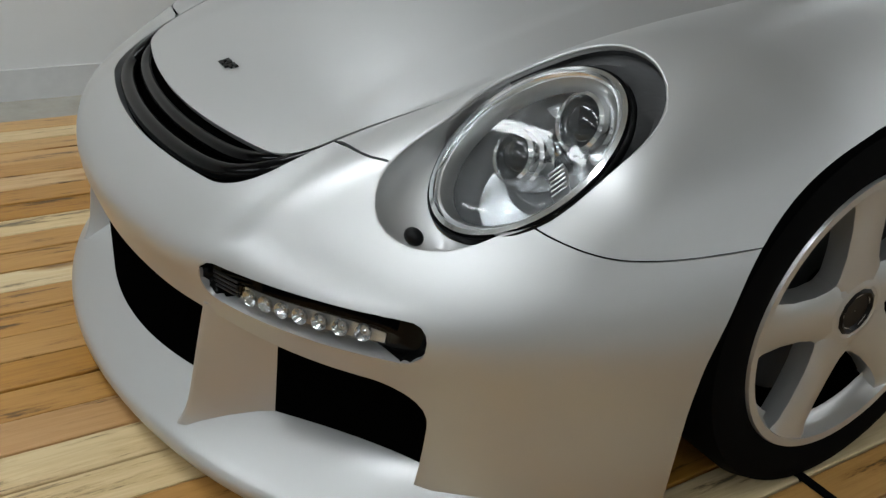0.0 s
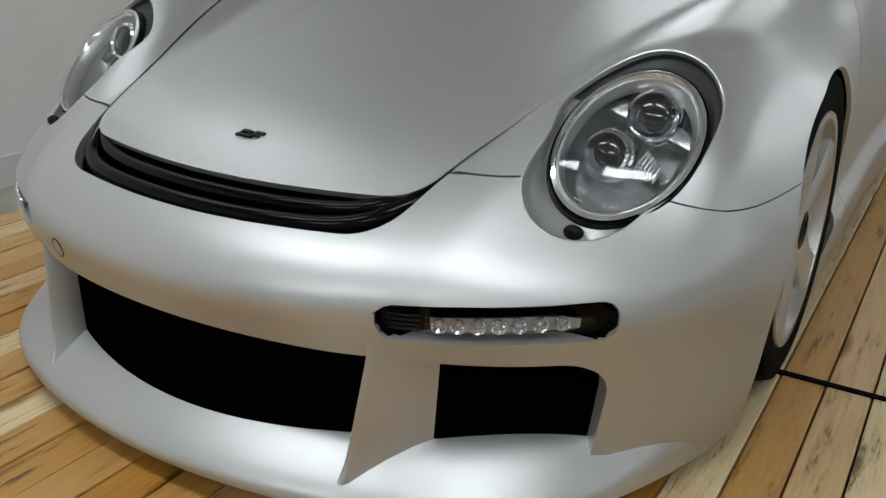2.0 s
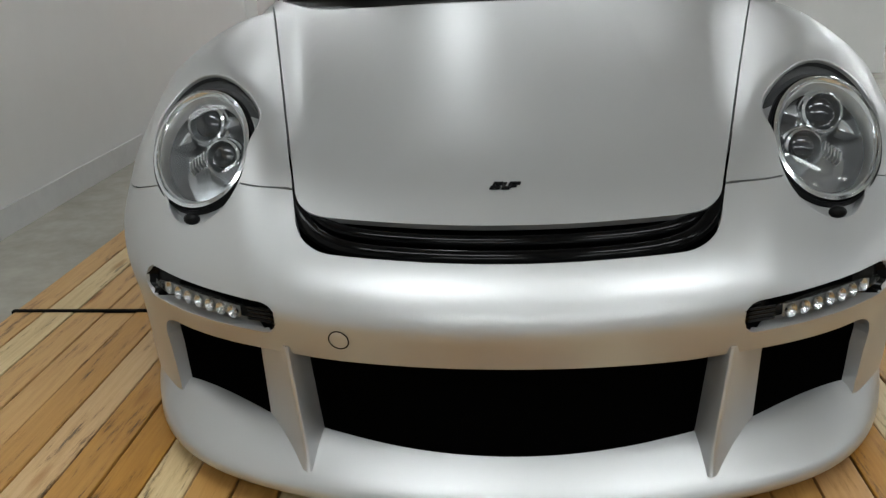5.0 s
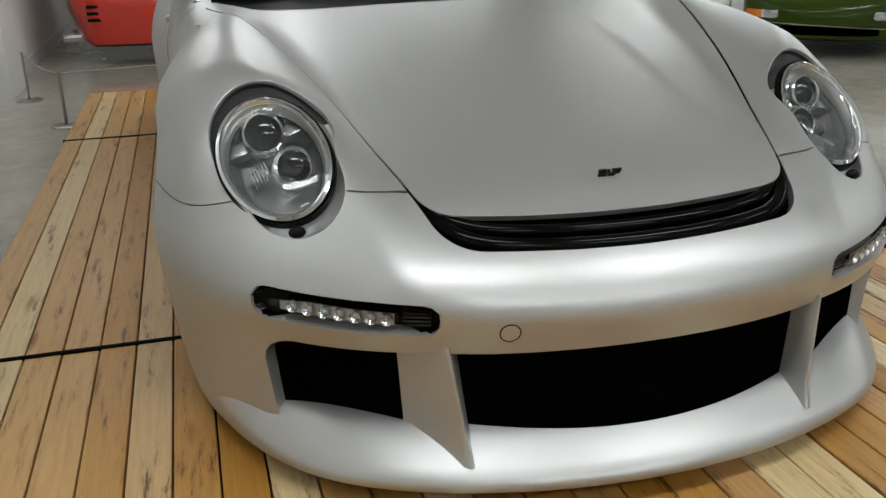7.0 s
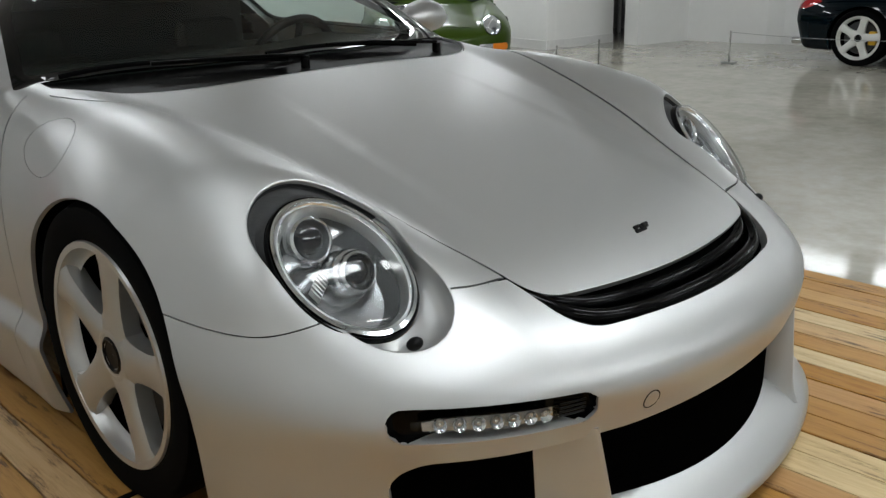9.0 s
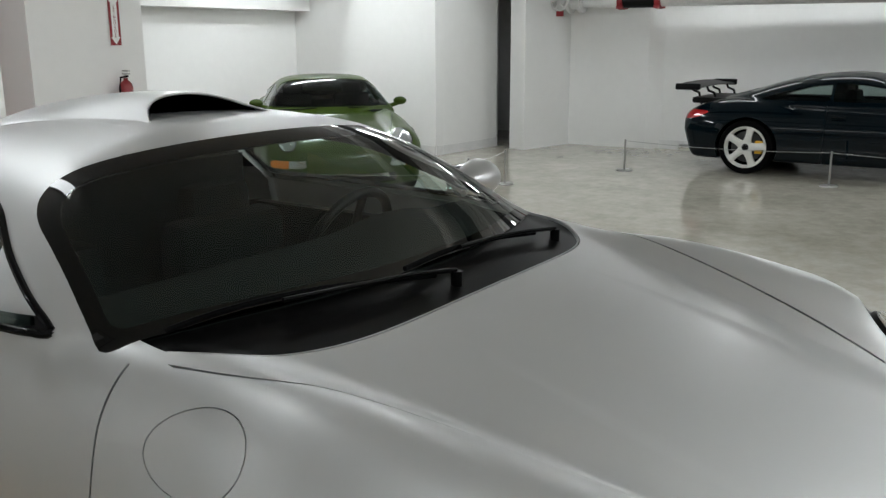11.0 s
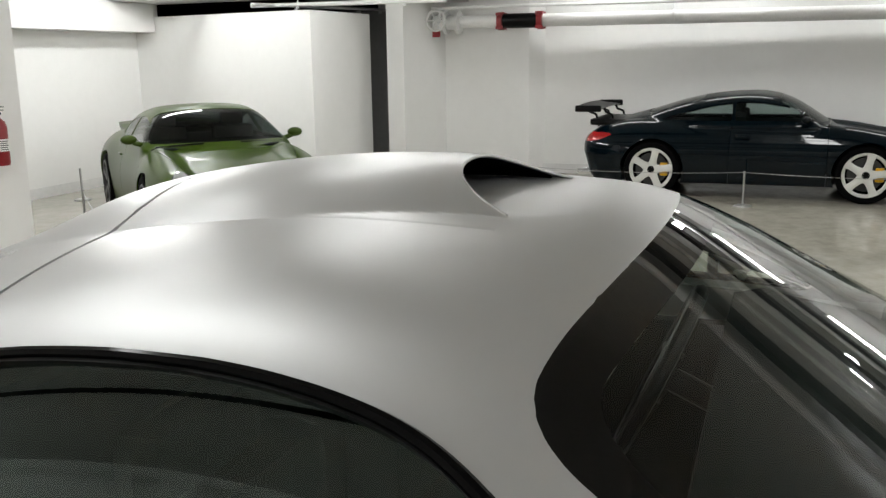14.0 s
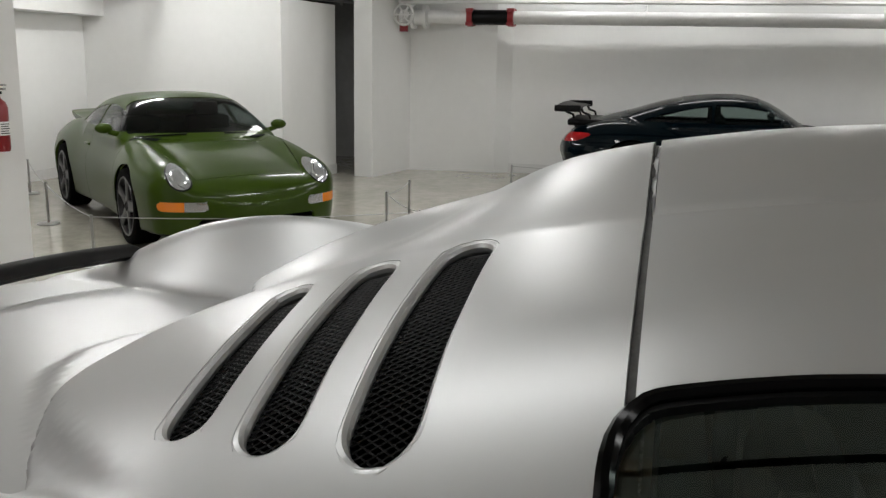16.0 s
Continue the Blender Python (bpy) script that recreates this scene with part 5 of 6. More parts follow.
# ---- plank deck ----
deck = thing("plank_deck", "raised display deck of yellow pine planks", "deck")
rng = random.Random(4)
bm = bmesh.new()
box(bm, (-0.0448, -1.72, -0.038), (0.0448, 5.2, 0.0), bevel=0.0035)
plank_mesh = bpy.data.meshes.new("plank")
bm.to_mesh(plank_mesh)
bm.free()
plank_mesh.materials.append(WOOD)
for k in range(32):
    ob = new("plank", plank_mesh)
    ob.parent = deck
    ob.location = (-1.472 + 0.0465 + 0.0937 * k, rng.uniform(-0.006, 0.006), -rng.random() * 0.0035)
for yy in (-1.5, -0.4, 0.98, 2.3, 3.68, 5.0):
    bm = bmesh.new()
    box(bm, (-1.45, yy - 0.05, FLOOR), (1.51, yy + 0.05, -0.042))
    part("joist", bm, VOID, deck, "dark joist under the planks", 0)
bm = bmesh.new()
box(bm, (-1.465, -1.7, -0.06), (1.515, 5.18, -0.045))
part("underlay", bm, VOID, deck, "black underlay", 0)
for yy in (0.981, 3.678):
    bm = bmesh.new()
    box(bm, (-1.478, yy - 0.0085, -0.006), (1.525, yy + 0.0085, 0.0035), bevel=0.001)
    part("joint_strip", bm, RUBBER, deck, "black strap across the planks", 0)


# ---- the other cars: classic rear-engined coupes ----
o_deck = spline([(-0.1, 0.30), (0.0, 0.46), (0.12, 0.58), (0.35, 0.665), (0.7, 0.735), (1.1, 0.80), (1.3, 0.835), (1.6, 0.87), (2.8, 0.90), (3.4, 0.92), (3.8, 0.88), (4.05, 0.79), (4.25, 0.60)])
o_crest = spline([(0.0, 0.44), (0.15, 0.58), (0.35, 0.70), (0.6, 0.755), (1.0, 0.825), (1.4, 0.865), (2.0, 0.875), (2.8, 0.885), (3.3, 0.905), (3.8, 0.86), (4.2, 0.66)])
o_waist = spline([(-0.05, 0.62), (0.2, 0.76), (0.5, 0.835), (0.95, 0.865), (1.4, 0.84), (2.2, 0.835), (2.8, 0.86), (3.25, 0.90), (3.7, 0.885), (4.2, 0.76)])
o_roof = spline([(1.2, 0.86), (1.5, 1.04), (1.8, 1.175), (2.05, 1.23), (2.3, 1.235), (2.6, 1.21), (3.0, 1.135), (3.4, 1.01), (3.8, 0.89), (4.1, 0.76)])


def coupe_field(p):
    x, y, z = np.abs(p[:, 0]), p[:, 1], p[:, 2]
    top = smax(o_deck(y) - 0.10 * x**2, o_crest(y) - (x - 0.63) ** 2 / 0.42, 0.05)
    side = x - (o_waist(y) - np.where(z > 0.52, 1.35, 0.30) * (z - 0.52) ** 2)
    f = smax(smax(z - top, side, 0.10), 0.30 * x**2 + 0.35 * x**6 + 0.9 * np.maximum(0.36 - z, 0) ** 2 - y, 0.08)
    f = smax(smax(f, 0.17 - z, 0.03), y - 4.24 + 0.22 * x**2 + 0.3 * np.maximum(0.5 - z, 0), 0.09)
    low, z = z, np.maximum(z, 0.84)
    roof = z - (o_roof(y) - 0.10 * x**2 - 0.30 * x**4)
    walls = (x - (0.725 - 0.62 * (z - 0.88) - 0.14 * np.maximum(y - 2.8, 0))) * 0.87
    screen = (1.28 + 0.30 * x**2 + 1.45 * (z - 0.86) - y) * 0.57
    return smin(f, smax(smax(smax(roof, walls, 0.09), screen, 0.04), 0.76 - low, 0.02), 0.03)


def o_screen(p):
    x, y = np.abs(p[:, 0]), p[:, 1]
    return smax(smax((x - (0.70 - 0.26 * (y - 1.35))) * 0.95, (y - 1.86 - 0.12 * x**2) * 0.6, 0.05), 1.33 + 0.30 * x**2 - y, 0.03)


o_top = spline([(1.40, 0.86), (1.55, 0.955), (1.75, 1.06), (1.9, 1.09), (2.1, 1.115), (2.4, 1.11), (2.7, 1.065), (2.95, 1.00), (3.2, 0.925)])


def o_side(p, y0, y1):
    x, y, z = np.abs(p[:, 0]), p[:, 1], p[:, 2]
    g = smax(z - o_top(y), 0.905 - z, 0.02)
    return np.where(x > 0.42, smax(g, np.maximum(y - y1, y0 - y), 0.03), 1.0)


COUPE_SKIN = skin(coupe_field, (-0.99, -0.1, 0.1), (0.99, 4.4, 1.36), 0.034)


def coupe(name, label, paint, place, turn, scale, wheel_paint, wing, caliper=None, slats=False, rear_y=3.30):
    """One coupe in its paint: body, panes, lamps, mirrors, wing, wheels."""
    car = thing(name, label, "car", place)
    car.rotation_euler = (0, 0, radians(turn))
    car.scale = (scale,) * 3
    V, T = COUPE_SKIN
    F, W = coupe_field, 0.003
    well = lambda p: np.where(np.abs(p[:, 0]) > 0.5, np.minimum(np.hypot(p[:, 1] - 0.95, p[:, 2] - 0.325) - 0.36, np.hypot(p[:, 1] - rear_y, p[:, 2] - 0.33) - 0.37), 1.0)  # noqa: E731
    lamp = lambda p: np.where(p[:, 1] < 0.7, (np.hypot((np.abs(p[:, 0]) - 0.60) / 0.092, (p[:, 2] - 0.635) / 0.092) - 1) * 0.09, 1.0)  # noqa: E731
    marker = lambda p: np.where(p[:, 1] < 0.6, rounded(np.abs(p[:, 0]), p[:, 2], 0.60, 0.415, 0.17, 0.038, 0.03), 1.0)  # noqa: E731
    tail = lambda p: np.where(p[:, 1] > 3.6, rounded(np.abs(p[:, 0]), p[:, 2], 0.55, 0.70, 0.26, 0.055, 0.04), 1.0)  # noqa: E731
    mouth = lambda p: np.where(p[:, 1] < 0.5, rounded(np.abs(p[:, 0]), p[:, 2], 0, 0.265, 0.50, 0.05, 0.03), 1.0)  # noqa: E731
    rear_pane = lambda p: np.where((p[:, 1] > 2.6) & (p[:, 2] > 0.85), rounded(p[:, 0], p[:, 1], 0, 3.08, 0.50, 0.33, 0.14), 1.0)  # noqa: E731
    panes = [o_screen, lambda p: o_side(p, 1.3, 2.375), lambda p: o_side(p, 2.405, 3.22), rear_pane]
    seam = [lambda p: p[:, 1] - 1.36, lambda p: p[:, 1] - 2.42, lambda p: (np.abs(p[:, 0]) - 0.42 - 0.2 * p[:, 1]), lambda p: p[:, 1] - 0.22, lambda p: p[:, 1] - 1.22]
    for line in (well, lamp, marker, tail, mouth, *panes, lambda p: p[:, 2] - 0.19):
        V, T = cut(V, T, line)
    for s in seam:
        V, T = cut(V, T, lambda p, s=s: s(p) - W)
        V, T = cut(V, T, lambda p, s=s: s(p) + W)
    c = V[T].mean(1)
    x, y, z = np.abs(c[:, 0]), c[:, 1], c[:, 2]
    free = ~((well(c) < 0) | (mouth(c) < 0))

    def take(mask):
        nonlocal free
        got = free & mask
        free = free & ~mask
        return T[got]

    high = z > 0.84
    scr = take((o_screen(c) < 0) & high & (y < 2.1))
    door_pane, rear_side = take(panes[1](c) < 0), take(panes[2](c) < 0)
    back = take(rear_pane(c) < 0)
    lamp_t, marker_t, tail_t = take(lamp(c) < 0), take(marker(c) < 0), take(tail(c) < 0)
    low = z < 0.86
    take((np.abs(y - 1.36) < W) & low & (x > 0.6) | (np.abs(y - 2.42) < W) & low & (x > 0.6))
    lid = (np.abs(x - 0.42 - 0.2 * y) < W) & (y > 0.22) & (y < 1.22) & (z > 0.5)
    lid |= ((np.abs(y - 0.22) < W) | (np.abs(y - 1.22) < W)) & (x < 0.42 + 0.2 * y) & (z > 0.5)
    take(lid)
    bonnet_t = take((x < 0.42 + 0.2 * y) & (y > 0.22) & (y < 1.22) & (z > 0.5))
    doors = [take((y > 1.36) & (y < 2.42) & low & (c[:, 0] * s > 0.5)) for s in (1, -1)]
    sill = take(z < 0.19)
    body = take(z > 0)
    panel("body", V, body, F, paint, car, rim=0.03)
    panel("bonnet", V, bonnet_t, F, paint, car)
    for d in doors:
        panel("door", V, d, F, paint, car)
    panel("underside", V, sill, F, BLACK, car, "black underside", rim=0)
    panel("windscreen", V, scr, F, TINTED, car, "tinted windscreen", rim=0, lift=-0.004)
    panel("rear_window", V, back, F, TINTED, car, "tinted rear window", rim=0, lift=-0.004)
    for s in (1, -1):
        for nm, t in (("door_window", door_pane), ("quarter_window", rear_side)):
            panel(nm, V, t[V[t].mean(1)[:, 0] * s > 0], F, SIDECLEAR, car, "tinted side glass", rim=0, lift=-0.004)
        t = lamp_t[V[lamp_t].mean(1)[:, 0] * s > 0]
        lens = panel("headlight", V, t, F, LAMPGLASS, car, "round clear headlight", rim=0, lift=0.004)
        middle = V[t].reshape(-1, 3).mean(0)
        for loop in loops(V, t):
            bm = bmesh.new()
            tube(bm, loop, 0.008, 8, True)
            part("lamp_seal", bm, BLACK, lens, "dark headlight seal")
            bm = bmesh.new()
            tube(bm, middle + (loop - middle) * 0.62 + np.array((0, -0.012, 0.006)), 0.010, 8, True)
            part("reflector_ring", bm, CHROME, lens, "bright ring round the bulb")
        t = marker_t[V[marker_t].mean(1)[:, 0] * s > 0]
        outer = V[t].mean(1)[:, 0] * s > 0.60
        panel("indicator", V, t[outer], F, AMBER if not caliper else LAMPGLASS, car, "front indicator lens", rim=0, lift=0.003)
        panel("fog_lamp", V, t[~outer], F, LAMPGLASS, car, "clear front lamp", rim=0, lift=0.003)
        panel("tail_light", V, tail_t[V[tail_t].mean(1)[:, 0] * s > 0], F, TAIL, car, "red tail light", rim=0, lift=0.003)
        bm = bmesh.new()
        bmesh.ops.create_uvsphere(bm, u_segments=20, v_segments=12, radius=1.0, matrix=Matrix.Translation((0.835 * s, 1.60, 0.935)) @ Matrix.Diagonal((0.08, 0.055, 0.048, 1)))
        mirror = part("mirror", bm, paint, car)
        bm = bmesh.new()
        rod(bm, (0.70 * s, 1.58, 0.875), (0.80 * s, 1.59, 0.905), 0.024)
        part("mirror_foot", bm, paint, mirror)
        bm = bmesh.new()
        box(bm, (0.838 * s - 0.012, 2.2, 0.735), (0.838 * s + 0.012, 2.36, 0.755), bevel=0.006)
        part("door_handle", bm, paint, car)
        bm = bmesh.new()
        tube(bm, [(s * (0.18 + 0.09 * k), 1.315 + 0.02 * k - 0.012 * k * (s < 0), 0.888 - 0.004 * k) for k in range(6)], 0.008, 6)
        part("wiper", bm, BLACK, car)
        bm = bmesh.new()
        rod(bm, (0.45 * s, 3.95, 0.24), (0.45 * s, 4.27, 0.23), 0.045, n=20)
        part("exhaust_tip", bm, CHROME, car, "bright exhaust tip")
        if slats:
            for k in range(3):
                bm = bmesh.new()
                box(bm, (s * 0.815 - 0.03, 3.78, 0.40 + 0.06 * k), (s * 0.815 + 0.04, 4.0, 0.43 + 0.06 * k), bevel=0.006)
                part("bumper_slat", bm, BLACK, car, "black bumper slat")
        for nm, yy, zz, r in (("front_wheel", 0.95, 0.325, 0.325), ("rear_wheel", rear_y, 0.33, 0.33)):
            wheel(nm, s * (0.845 if yy < 2 else 0.885), yy, zz, s, r, r * 0.77, 0.24, car, wheel_paint, caliper)
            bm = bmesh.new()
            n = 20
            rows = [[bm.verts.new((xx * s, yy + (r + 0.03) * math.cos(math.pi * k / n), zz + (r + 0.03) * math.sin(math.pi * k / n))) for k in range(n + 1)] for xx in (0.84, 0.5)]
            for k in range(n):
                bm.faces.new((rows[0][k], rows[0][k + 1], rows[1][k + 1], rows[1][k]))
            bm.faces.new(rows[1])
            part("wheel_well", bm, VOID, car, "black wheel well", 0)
    # dark cabin
    bm = bmesh.new()
    box(bm, (-0.68, 1.3, 0.3), (0.68, 3.3, 0.86), bevel=0.05)
    part("interior", bm, CABIN, car, "dark interior")
    for s in (1, -1):
        bm = bmesh.new()
        box(bm, (0.36 * s - 0.22, 2.25, 0.8), (0.36 * s + 0.22, 2.42, 1.0), bevel=0.05)
        box(bm, (0.36 * s - 0.12, 2.30, 0.98), (0.36 * s + 0.12, 2.42, 1.13), bevel=0.04)
        part("seat", bm, CABIN, car, "dark seat")
    if wing == "tall":
        bm = bmesh.new()
        sect = []
        for xx in np.linspace(-0.78, 0.78, 17):
            sect.append([bm.verts.new((xx, yy, zz + 0.02 * (1 - (xx / 0.78) ** 2))) for yy, zz in ((3.95, 1.02), (4.0, 1.035), (4.12, 1.045), (4.23, 1.068), (4.23, 1.058), (4.12, 1.03), (4.0, 1.018), (3.96, 1.012))])
        for a, b in zip(sect, sect[1:]):
            for k in range(8):
                bm.faces.new((a[k], a[(k + 1) % 8], b[(k + 1) % 8], b[k]))
        bm.faces.new(sect[0]), bm.faces.new(sect[-1])
        w = part("rear_wing", bm, BLACK, car, "black rear wing")
        for s in (1, -1):
            bm = bmesh.new()
            box(bm, (0.78 * s - 0.008, 3.93, 1.0), (0.78 * s + 0.008, 4.25, 1.08), bevel=0.02)
            part("end_plate", bm, BLACK, w)
            for yy in (3.92, 4.12):
                bm = bmesh.new()
                tube(bm, [(0.42 * s, yy - 0.1, 0.80), (0.42 * s, yy - 0.06, 0.95), (0.42 * s, yy + 0.02, 0.98), (0.42 * s, yy + 0.04, 1.03)], 0.016, 8)
                part("wing_strut", bm, BLACK, w)
        bm = bmesh.new()
        box(bm, (-0.52, 3.66, 0.82), (0.52, 4.12, 0.90), bevel=0.03)
        part("engine_lid_lip", bm, BLACK, car, "black lip on the engine lid")
    else:
        bm = bmesh.new()
        sect = []
        for xx in np.linspace(-0.58, 0.58, 17):
            up = 0.04 * (abs(xx) / 0.7) ** 4
            sect.append([bm.verts.new((xx, yy, zz - up)) for yy, zz in ((3.45, 0.90), (3.7, 0.92), (4.0, 0.945), (4.16, 0.975), (4.20, 0.965), (4.16, 0.92), (3.9, 0.86), (3.6, 0.82))])
        for a, b in zip(sect, sect[1:]):
            for k in range(8):
                bm.faces.new((a[k], a[(k + 1) % 8], b[(k + 1) % 8], b[k]))
        bm.faces.new(sect[0]), bm.faces.new(sect[-1])
        part("tail_spoiler", bm, paint, car, "whale-tail spoiler in body colour")
    return car


LAMPGLASS = material("clear_lamp", (0.62, 0.64, 0.66), 0.10, 0.8, 1.0)
BLACKWHEEL = material("dark_wheel_paint", (0.03, 0.03, 0.032), 0.3, 0.5)
PALEWHEEL = material("pale_wheel_paint", (0.66, 0.66, 0.63), 0.35, 0.2)
coupe("teal_coupe", "dark teal sports coupe with a black rear wing and pale wheels", TEAL, (9.53, 0.05, FLOOR), 0, 0.93, PALEWHEEL, "tall", CALIPER)
coupe("green_coupe", "olive green sports coupe with amber indicators and dark wheels", GREEN, (4.74, 5.65, FLOOR), -42.1, 0.93, BLACKWHEEL, "tail")
coupe("red_coupe", "bright red sports coupe with slatted bumper and pale wheels", RED, (2.45, 8.72, FLOOR), 90, 1.03, PALEWHEEL, "tail", slats=True, rear_y=3.04)


# ---- the silver car's cabin, mirrors, wipers and small parts ----
def surface(x, y=None, z=None, lift=0.0):
    """A point on the silver car's skin: straight down at (x, y), or sideways at (y, z)."""
    if z is None:
        q = drop_on([x], [y])[0]
    else:
        q = onto((x, y, z), (-1 if x > 0 else 1, 0, 0), rounds=40)
    g = gradient(car_field, q[None])[0]
    return Vector(q + g / np.linalg.norm(g) * lift)


def drop_on(xs, ys):
    """Points of the silver car's skin straight below (xs, ys)."""
    p = np.stack([np.asarray(xs, float), np.asarray(ys, float), np.full(len(xs), 1.3)], 1)
    for _ in range(30):
        f = car_field(p)
        up = p.copy()
        up[:, 2] += 1e-3
        g = (car_field(up) - f) / 1e-3
        p[:, 2] -= np.clip(f / np.maximum(g, 0.1), -0.03, 0.06)
    return p


def cabin_parts():
    bm = bmesh.new()
    box(bm, (-0.70, 1.50, 0.16), (0.70, 2.70, 0.20))
    box(bm, (-0.60, 2.66, 0.2), (0.60, 2.70, 0.96))
    box(bm, (-0.66, 1.86, 0.16), (-0.62, 2.66, 0.785))
    box(bm, (0.62, 1.86, 0.16), (0.66, 2.66, 0.785))
    part("cabin_tub", bm, CABIN, CAR, "dark cabin floor and bulkhead", 0)
    bm = bmesh.new()
    sect = []
    for xx in np.linspace(-0.72, 0.72, 25):
        y0 = 1.40 + 0.36 * xx * xx
        b = 0.025 * math.exp(-((xx - 0.36) / 0.14) ** 2)
        sect.append([bm.verts.new((xx, yy, zz)) for yy, zz in ((y0, 0.815), (y0 + 0.15, 0.838), (1.80, 0.852 + b), (1.86, 0.835 + b), (1.87, 0.78), (1.82, 0.60), (1.76, 0.40))])
    for a, b in zip(sect, sect[1:]):
        for k in range(6):
            bm.faces.new((a[k], a[k + 1], b[k + 1], b[k]))
    part("dashboard", bm, CABIN, CAR, "dark moulded dashboard")
    m = Matrix.Translation((0.36, 1.98, 0.755)) @ Matrix.Rotation(radians(-66), 4, "X")
    bm = bmesh.new()
    tube(bm, [(0.178 * math.cos(a * math.pi / 18), 0.178 * math.sin(a * math.pi / 18), 0) for a in range(36)], 0.0155, 10, True)
    bmesh.ops.transform(bm, matrix=m, verts=bm.verts)
    w = part("steering_wheel", bm, BLACK, CAR, "black leather steering wheel")
    bm = bmesh.new()
    rod(bm, (0, 0, -0.03), (0, 0, 0.01), 0.055, n=20)
    for a in (0, math.pi, -math.pi / 2):
        rod(bm, (0.03 * math.cos(a), 0.03 * math.sin(a), -0.01), (0.17 * math.cos(a), 0.17 * math.sin(a), 0), 0.013)
    rod(bm, (0, 0, -0.2), (0, 0, -0.02), 0.025)
    bmesh.ops.transform(bm, matrix=m, verts=bm.verts)
    part("wheel_spokes", bm, BLACK, w)
    for s in (1, -1):
        seat = new("seat")
        seat.parent = CAR
        tagged(seat, "dark bucket seat")
        bm = bmesh.new()
        box(bm, (0.36 * s - 0.24, 2.05, 0.30), (0.36 * s + 0.24, 2.52, 0.46), bevel=0.05)
        part("cushion", bm, CABIN, seat)
        bm = bmesh.new()
        box(bm, (0.36 * s - 0.23, 2.44, 0.42), (0.36 * s + 0.23, 2.58, 0.80), bevel=0.06)
        part("seat_back", bm, CABIN, seat)
        bm = bmesh.new()
        box(bm, (0.36 * s - 0.13, 2.50, 0.74), (0.36 * s + 0.13, 2.60, 0.90), bevel=0.05)
        part("headrest", bm, CABIN, seat)


cabin_parts()


def outer_mirror(s):
    root = new("door_mirror")
    root.parent = CAR
    tagged(root, "silver door mirror on two short arms")
    bm = bmesh.new()
    bmesh.ops.create_uvsphere(bm, u_segments=32, v_segments=20, radius=1.0)
    for v in bm.verts:
        x, y, z = v.co
        y = y * 0.085 if y < 0 else y * 0.035
        wide = 0.118 * (1 - 0.12 * z)
        v.co = (s * (x * wide + 0.005), y, z * 0.062 * (1 + 0.15 * x))
    bmesh.ops.translate(bm, vec=(0.915 * s, 1.885, 0.892), verts=bm.verts)
    part("mirror_pod", bm, SILVER, root)
    bm = bmesh.new()
    box(bm, (0.915 * s - 0.095, 1.908, 0.850), (0.915 * s + 0.095, 1.923, 0.935), bevel=0.02)
    part("mirror_glass", bm, CHROME, root, "mirror glass")
    for dz in (0.018, -0.028):
        bm = bmesh.new()
        tube(bm, [(0.845 * s, 1.87, 0.89 + dz), (0.82 * s, 1.855, 0.888 + dz * 0.9), (0.795 * s, 1.845, 0.88 + dz * 0.8)], 0.011, 10)
        part("mirror_arm", bm, SILVER, root)
    # sail plate in the corner of the window
    vs, fs, n = [], [], 8
    for i in range(n + 1):
        t = i / n
        y0, y1, zz = 1.745 + 0.195 * t, 1.885 + 0.067 * t, 0.868 + 0.092 * t
        for k in range(n + 1):
            yy = y0 + (y1 - y0) * k / n
            vs.append(surface(1.0 * s, yy, zz, 0.006))
    for i in range(n):
        for k in range(n):
            f = (i * (n + 1) + k, i * (n + 1) + k + 1, (i + 1) * (n + 1) + k + 1, (i + 1) * (n + 1) + k)
            fs.append(f if s > 0 else f[::-1])
    mesh_object("mirror_sail", vs, fs, SILVER, root, "silver sail plate", True)


for s in (1, -1):
    outer_mirror(s)


def wipers():
    for x0, y0, pts in ((-0.08, 1.30, [(-0.16, 1.352), (-0.30, 1.392), (-0.46, 1.445), (-0.62, 1.515)]), (0.47, 1.345, [(0.36, 1.378), (0.22, 1.385), (0.06, 1.385), (-0.10, 1.392)])):
        arm = new("wiper")
        arm.parent = CAR
        tagged(arm, "black windscreen wiper")
        bm = bmesh.new()
        p0 = surface(x0, y0, lift=0.012)
        rod(bm, p0 - Vector((0, 0, 0.03)), p0 + Vector((0, 0, 0.010)), 0.013, n=16)
        part("pivot", bm, COWL, arm)
        bm = bmesh.new()
        tube(bm, [p0 + Vector((0, 0, 0.012))] + [surface(a, b, lift=0.018) for a, b in pts[:3]], 0.0055, 8)
        part("arm", bm, COWL, arm)
        bm = bmesh.new()
        a, b = pts[0], pts[-1]
        ends = [(a[0] + (b[0] - a[0]) * t, a[1] + (b[1] - a[1]) * t + 0.012 * math.sin(math.pi * t)) for t in np.linspace(-0.1, 1.1, 12)]
        tube(bm, [surface(u, v, lift=0.010) for u, v in ends], 0.0065, 6)
        part("blade", bm, RUBBER, arm)


wipers()


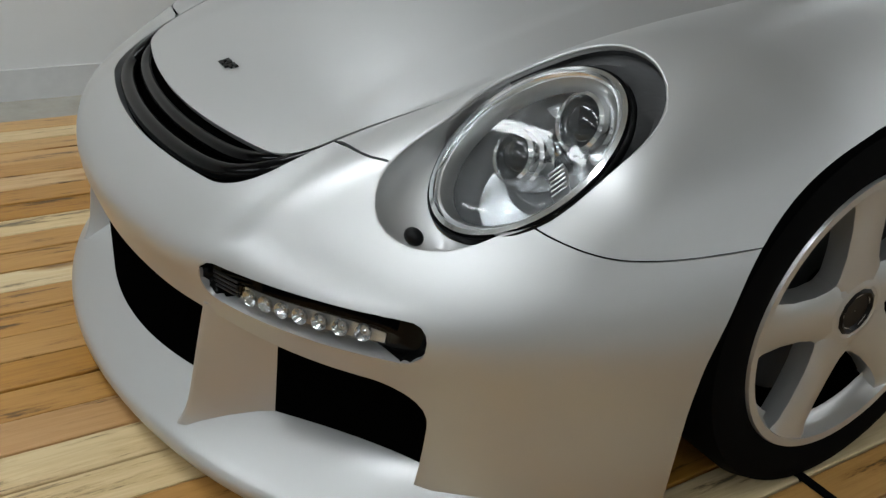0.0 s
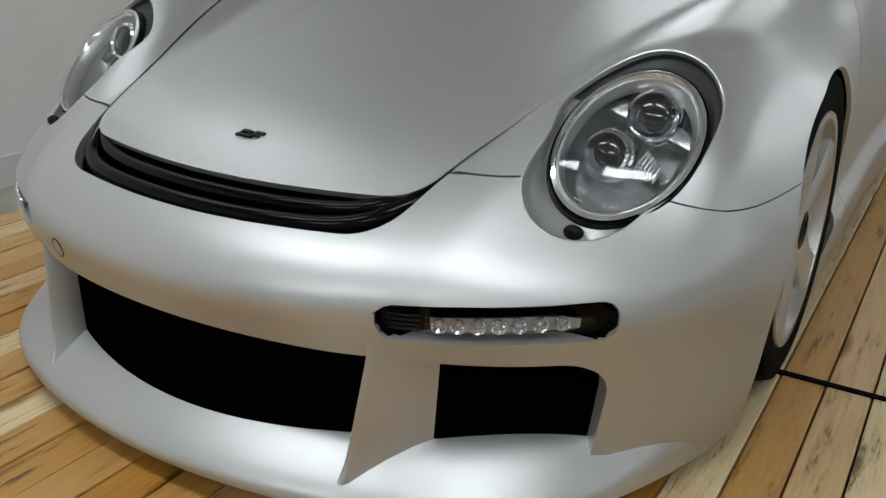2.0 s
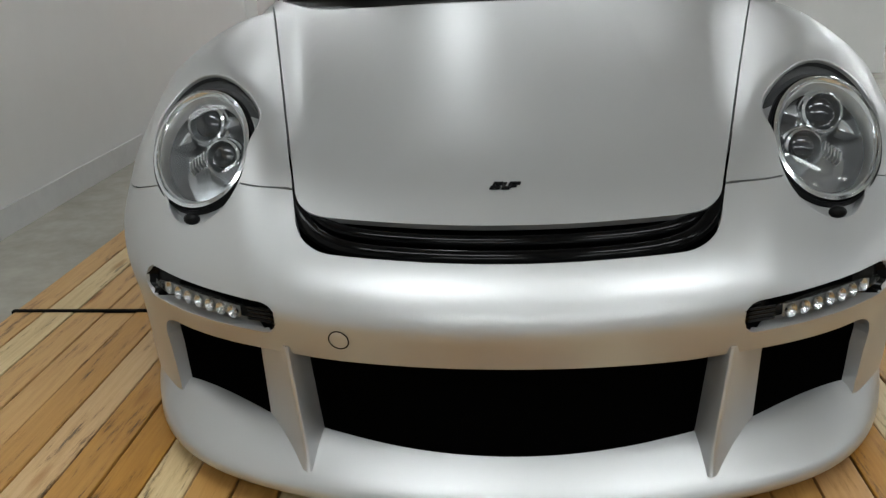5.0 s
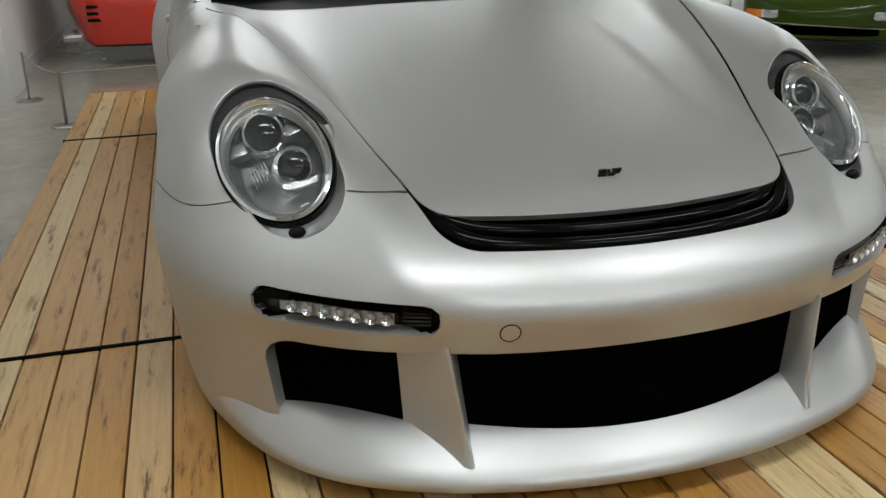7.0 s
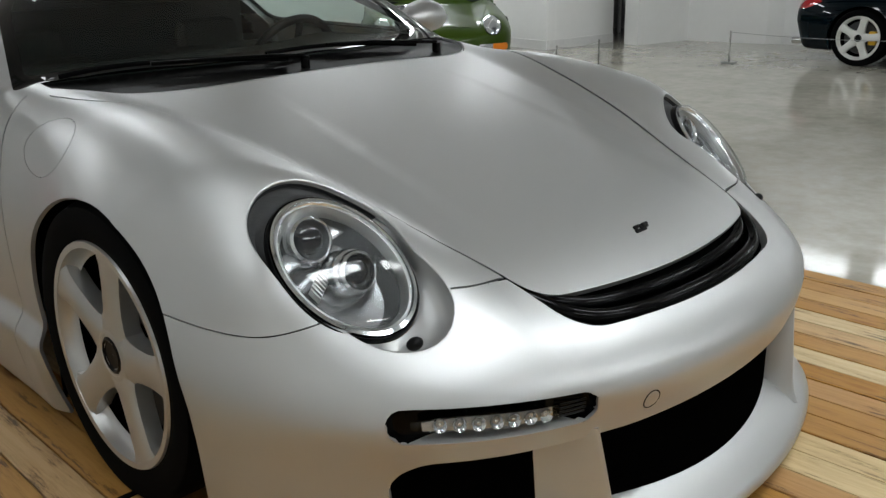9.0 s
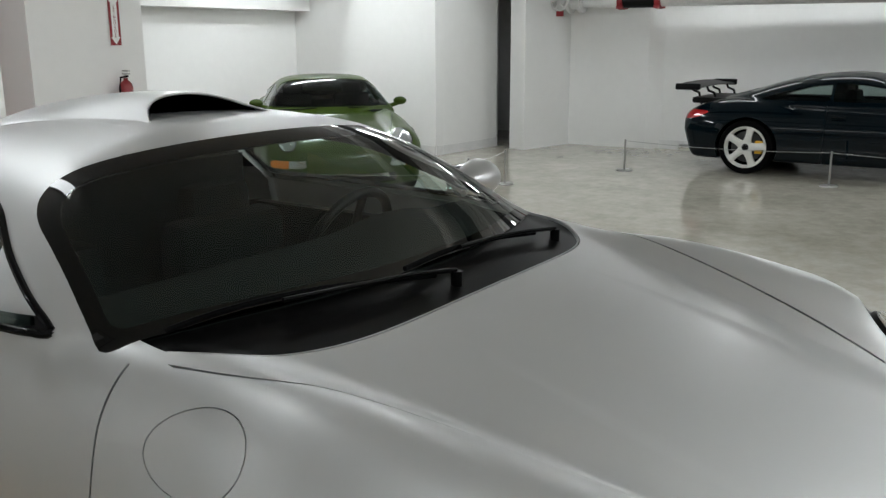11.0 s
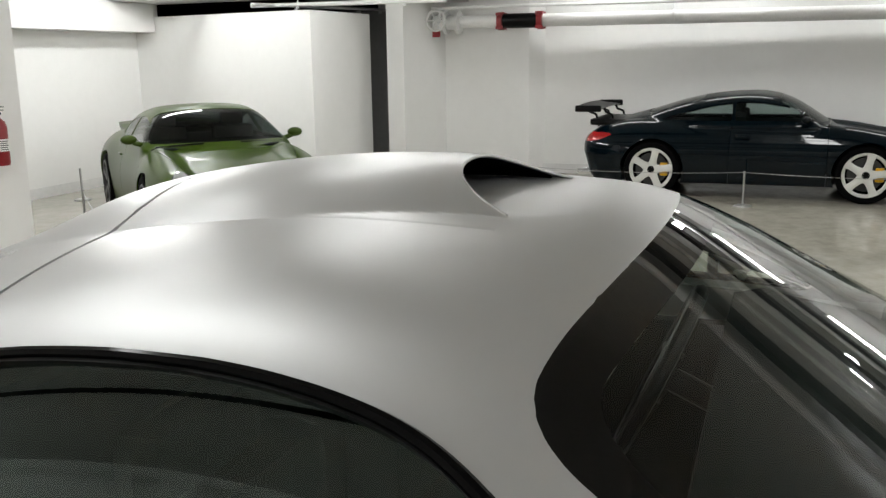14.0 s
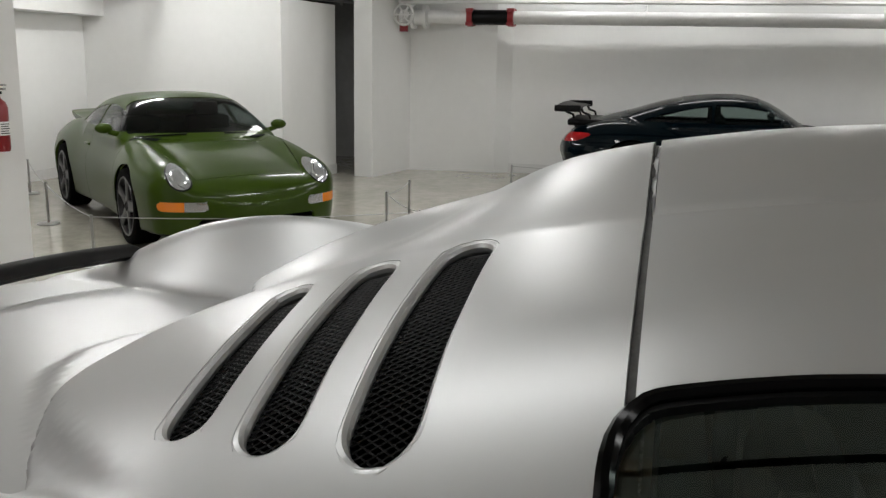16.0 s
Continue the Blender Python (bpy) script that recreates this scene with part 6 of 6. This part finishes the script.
def small_parts():
    # bonnet badge: three joined plain strokes
    bm = bmesh.new()
    for u0, u1, v0, v1 in ((-0.034, -0.008, -0.010, -0.002), (-0.030, -0.022, -0.010, 0.012), (-0.026, -0.006, 0.004, 0.012), (-0.004, 0.004, -0.010, 0.010), (0.0, 0.016, -0.010, -0.003), (0.010, 0.018, -0.006, 0.012), (0.016, 0.038, 0.005, 0.012), (0.016, 0.032, -0.003, 0.002)):
        lean = 0.35
        vs = [bm.verts.new((a + lean * b * 1.0, b * 1.15, dz)) for dz in (0.0, 0.004) for a, b in ((u0, v0), (u1, v0), (u1, v1), (u0, v1))]
        for f in ((0, 3, 2, 1), (4, 5, 6, 7), (0, 1, 5, 4), (1, 2, 6, 5), (2, 3, 7, 6), (3, 0, 4, 7)):
            bm.faces.new([vs[i] for i in f])
    p = surface(0.0, 0.257, lift=0.0005)
    g = Vector(gradient(car_field, np.array(p)[None])[0]).normalized()
    side = Vector((1, 0, 0))
    up = g.cross(side).normalized()
    m = Matrix((side, up, g)).transposed().to_4x4()
    bmesh.ops.transform(bm, matrix=Matrix.Translation(p) @ m @ Matrix.Diagonal((0.74, 0.74, 1, 1)), verts=bm.verts)
    part("bonnet_badge", bm, BLACK, CAR, "small black bonnet badge", 0)
    for s in (1, -1):
        p = Vector((0.624 * s, 0.299, 0.494))
        q = np.array(p)
        bm = bmesh.new()
        bmesh.ops.create_uvsphere(bm, u_segments=16, v_segments=10, radius=1.0, matrix=Matrix.Translation(q) @ Matrix.Rotation(radians(-40), 4, "X") @ Matrix.Diagonal((0.017, 0.013, 0.012, 1)))
        part("washer_nozzle", bm, BLACK, CAR, "black headlight washer nozzle")
    # woven mesh in the rear vents
    for s in (1, -1):
        for k, (yc, x0, x1, half) in enumerate(((2.940, 0.30, 0.672, 0.034), (3.052, 0.318, 0.655, 0.031), (3.153, 0.345, 0.625, 0.028))):
            vent = new("rear_vent")
            vent.parent = CAR
            tagged(vent, "slot vent with black woven mesh")
            bm = bmesh.new()
            w, run = 2 * half, x1 - x0 + 2 * half
            lines = []
            for way in (1, -1):
                for d in np.arange(x0 - w, x1 + w * 0.4, 0.0085):
                    lines += [(np.clip(d + w * 0.6 * u, x0, x1) * s, yc + way * half * (2 * u - 1)) for u in (0, 0.25, 0.5, 0.75, 1)]
            grid = drop_on([q[0] for q in lines], [q[1] for q in lines]).reshape(-1, 5, 3)
            grid[:, :, 2] -= 0.017
            for row in grid:
                tube(bm, row, 0.0013, 4)
            tagged(part("woven_mesh", bm, BLACK, vent), kind="stuff")


small_parts()


def door_handles():
    for s in (1, -1):
        q = onto((1.0 * s, 2.74, 0.682), (-s, 0, 0), rounds=40)
        bm = bmesh.new()
        bmesh.ops.create_uvsphere(bm, u_segments=20, v_segments=12, radius=1.0, matrix=Matrix.Translation(q) @ Matrix.Diagonal((0.016, 0.034, 0.017, 1)))
        part("door_handle", bm, SILVER, CAR, "small domed silver door handle")


door_handles()


def tail_lip():
    """The black edge of the tail."""
    bm = bmesh.new()
    sect = []
    for xx in np.linspace(-0.74, 0.74, 33):
        y0 = 4.22 - 0.22 * xx * xx
        sect.append([bm.verts.new((xx, y0 + dy, 0.802 + dz - 0.05 * abs(xx) ** 3)) for dy, dz in ((-0.05, -0.018), (-0.02, 0.0), (0.012, 0.007), (0.018, 0.0), (0.015, -0.014), (-0.035, -0.03))])
    for a, b in zip(sect, sect[1:]):
        for k in range(6):
            bm.faces.new((a[k], a[(k + 1) % 6], b[(k + 1) % 6], b[k]))
    bm.faces.new(sect[0]), bm.faces.new(sect[-1])
    part("tail_lip", bm, BLACK, CAR, "black tail spoiler edge", 40)


tail_lip()
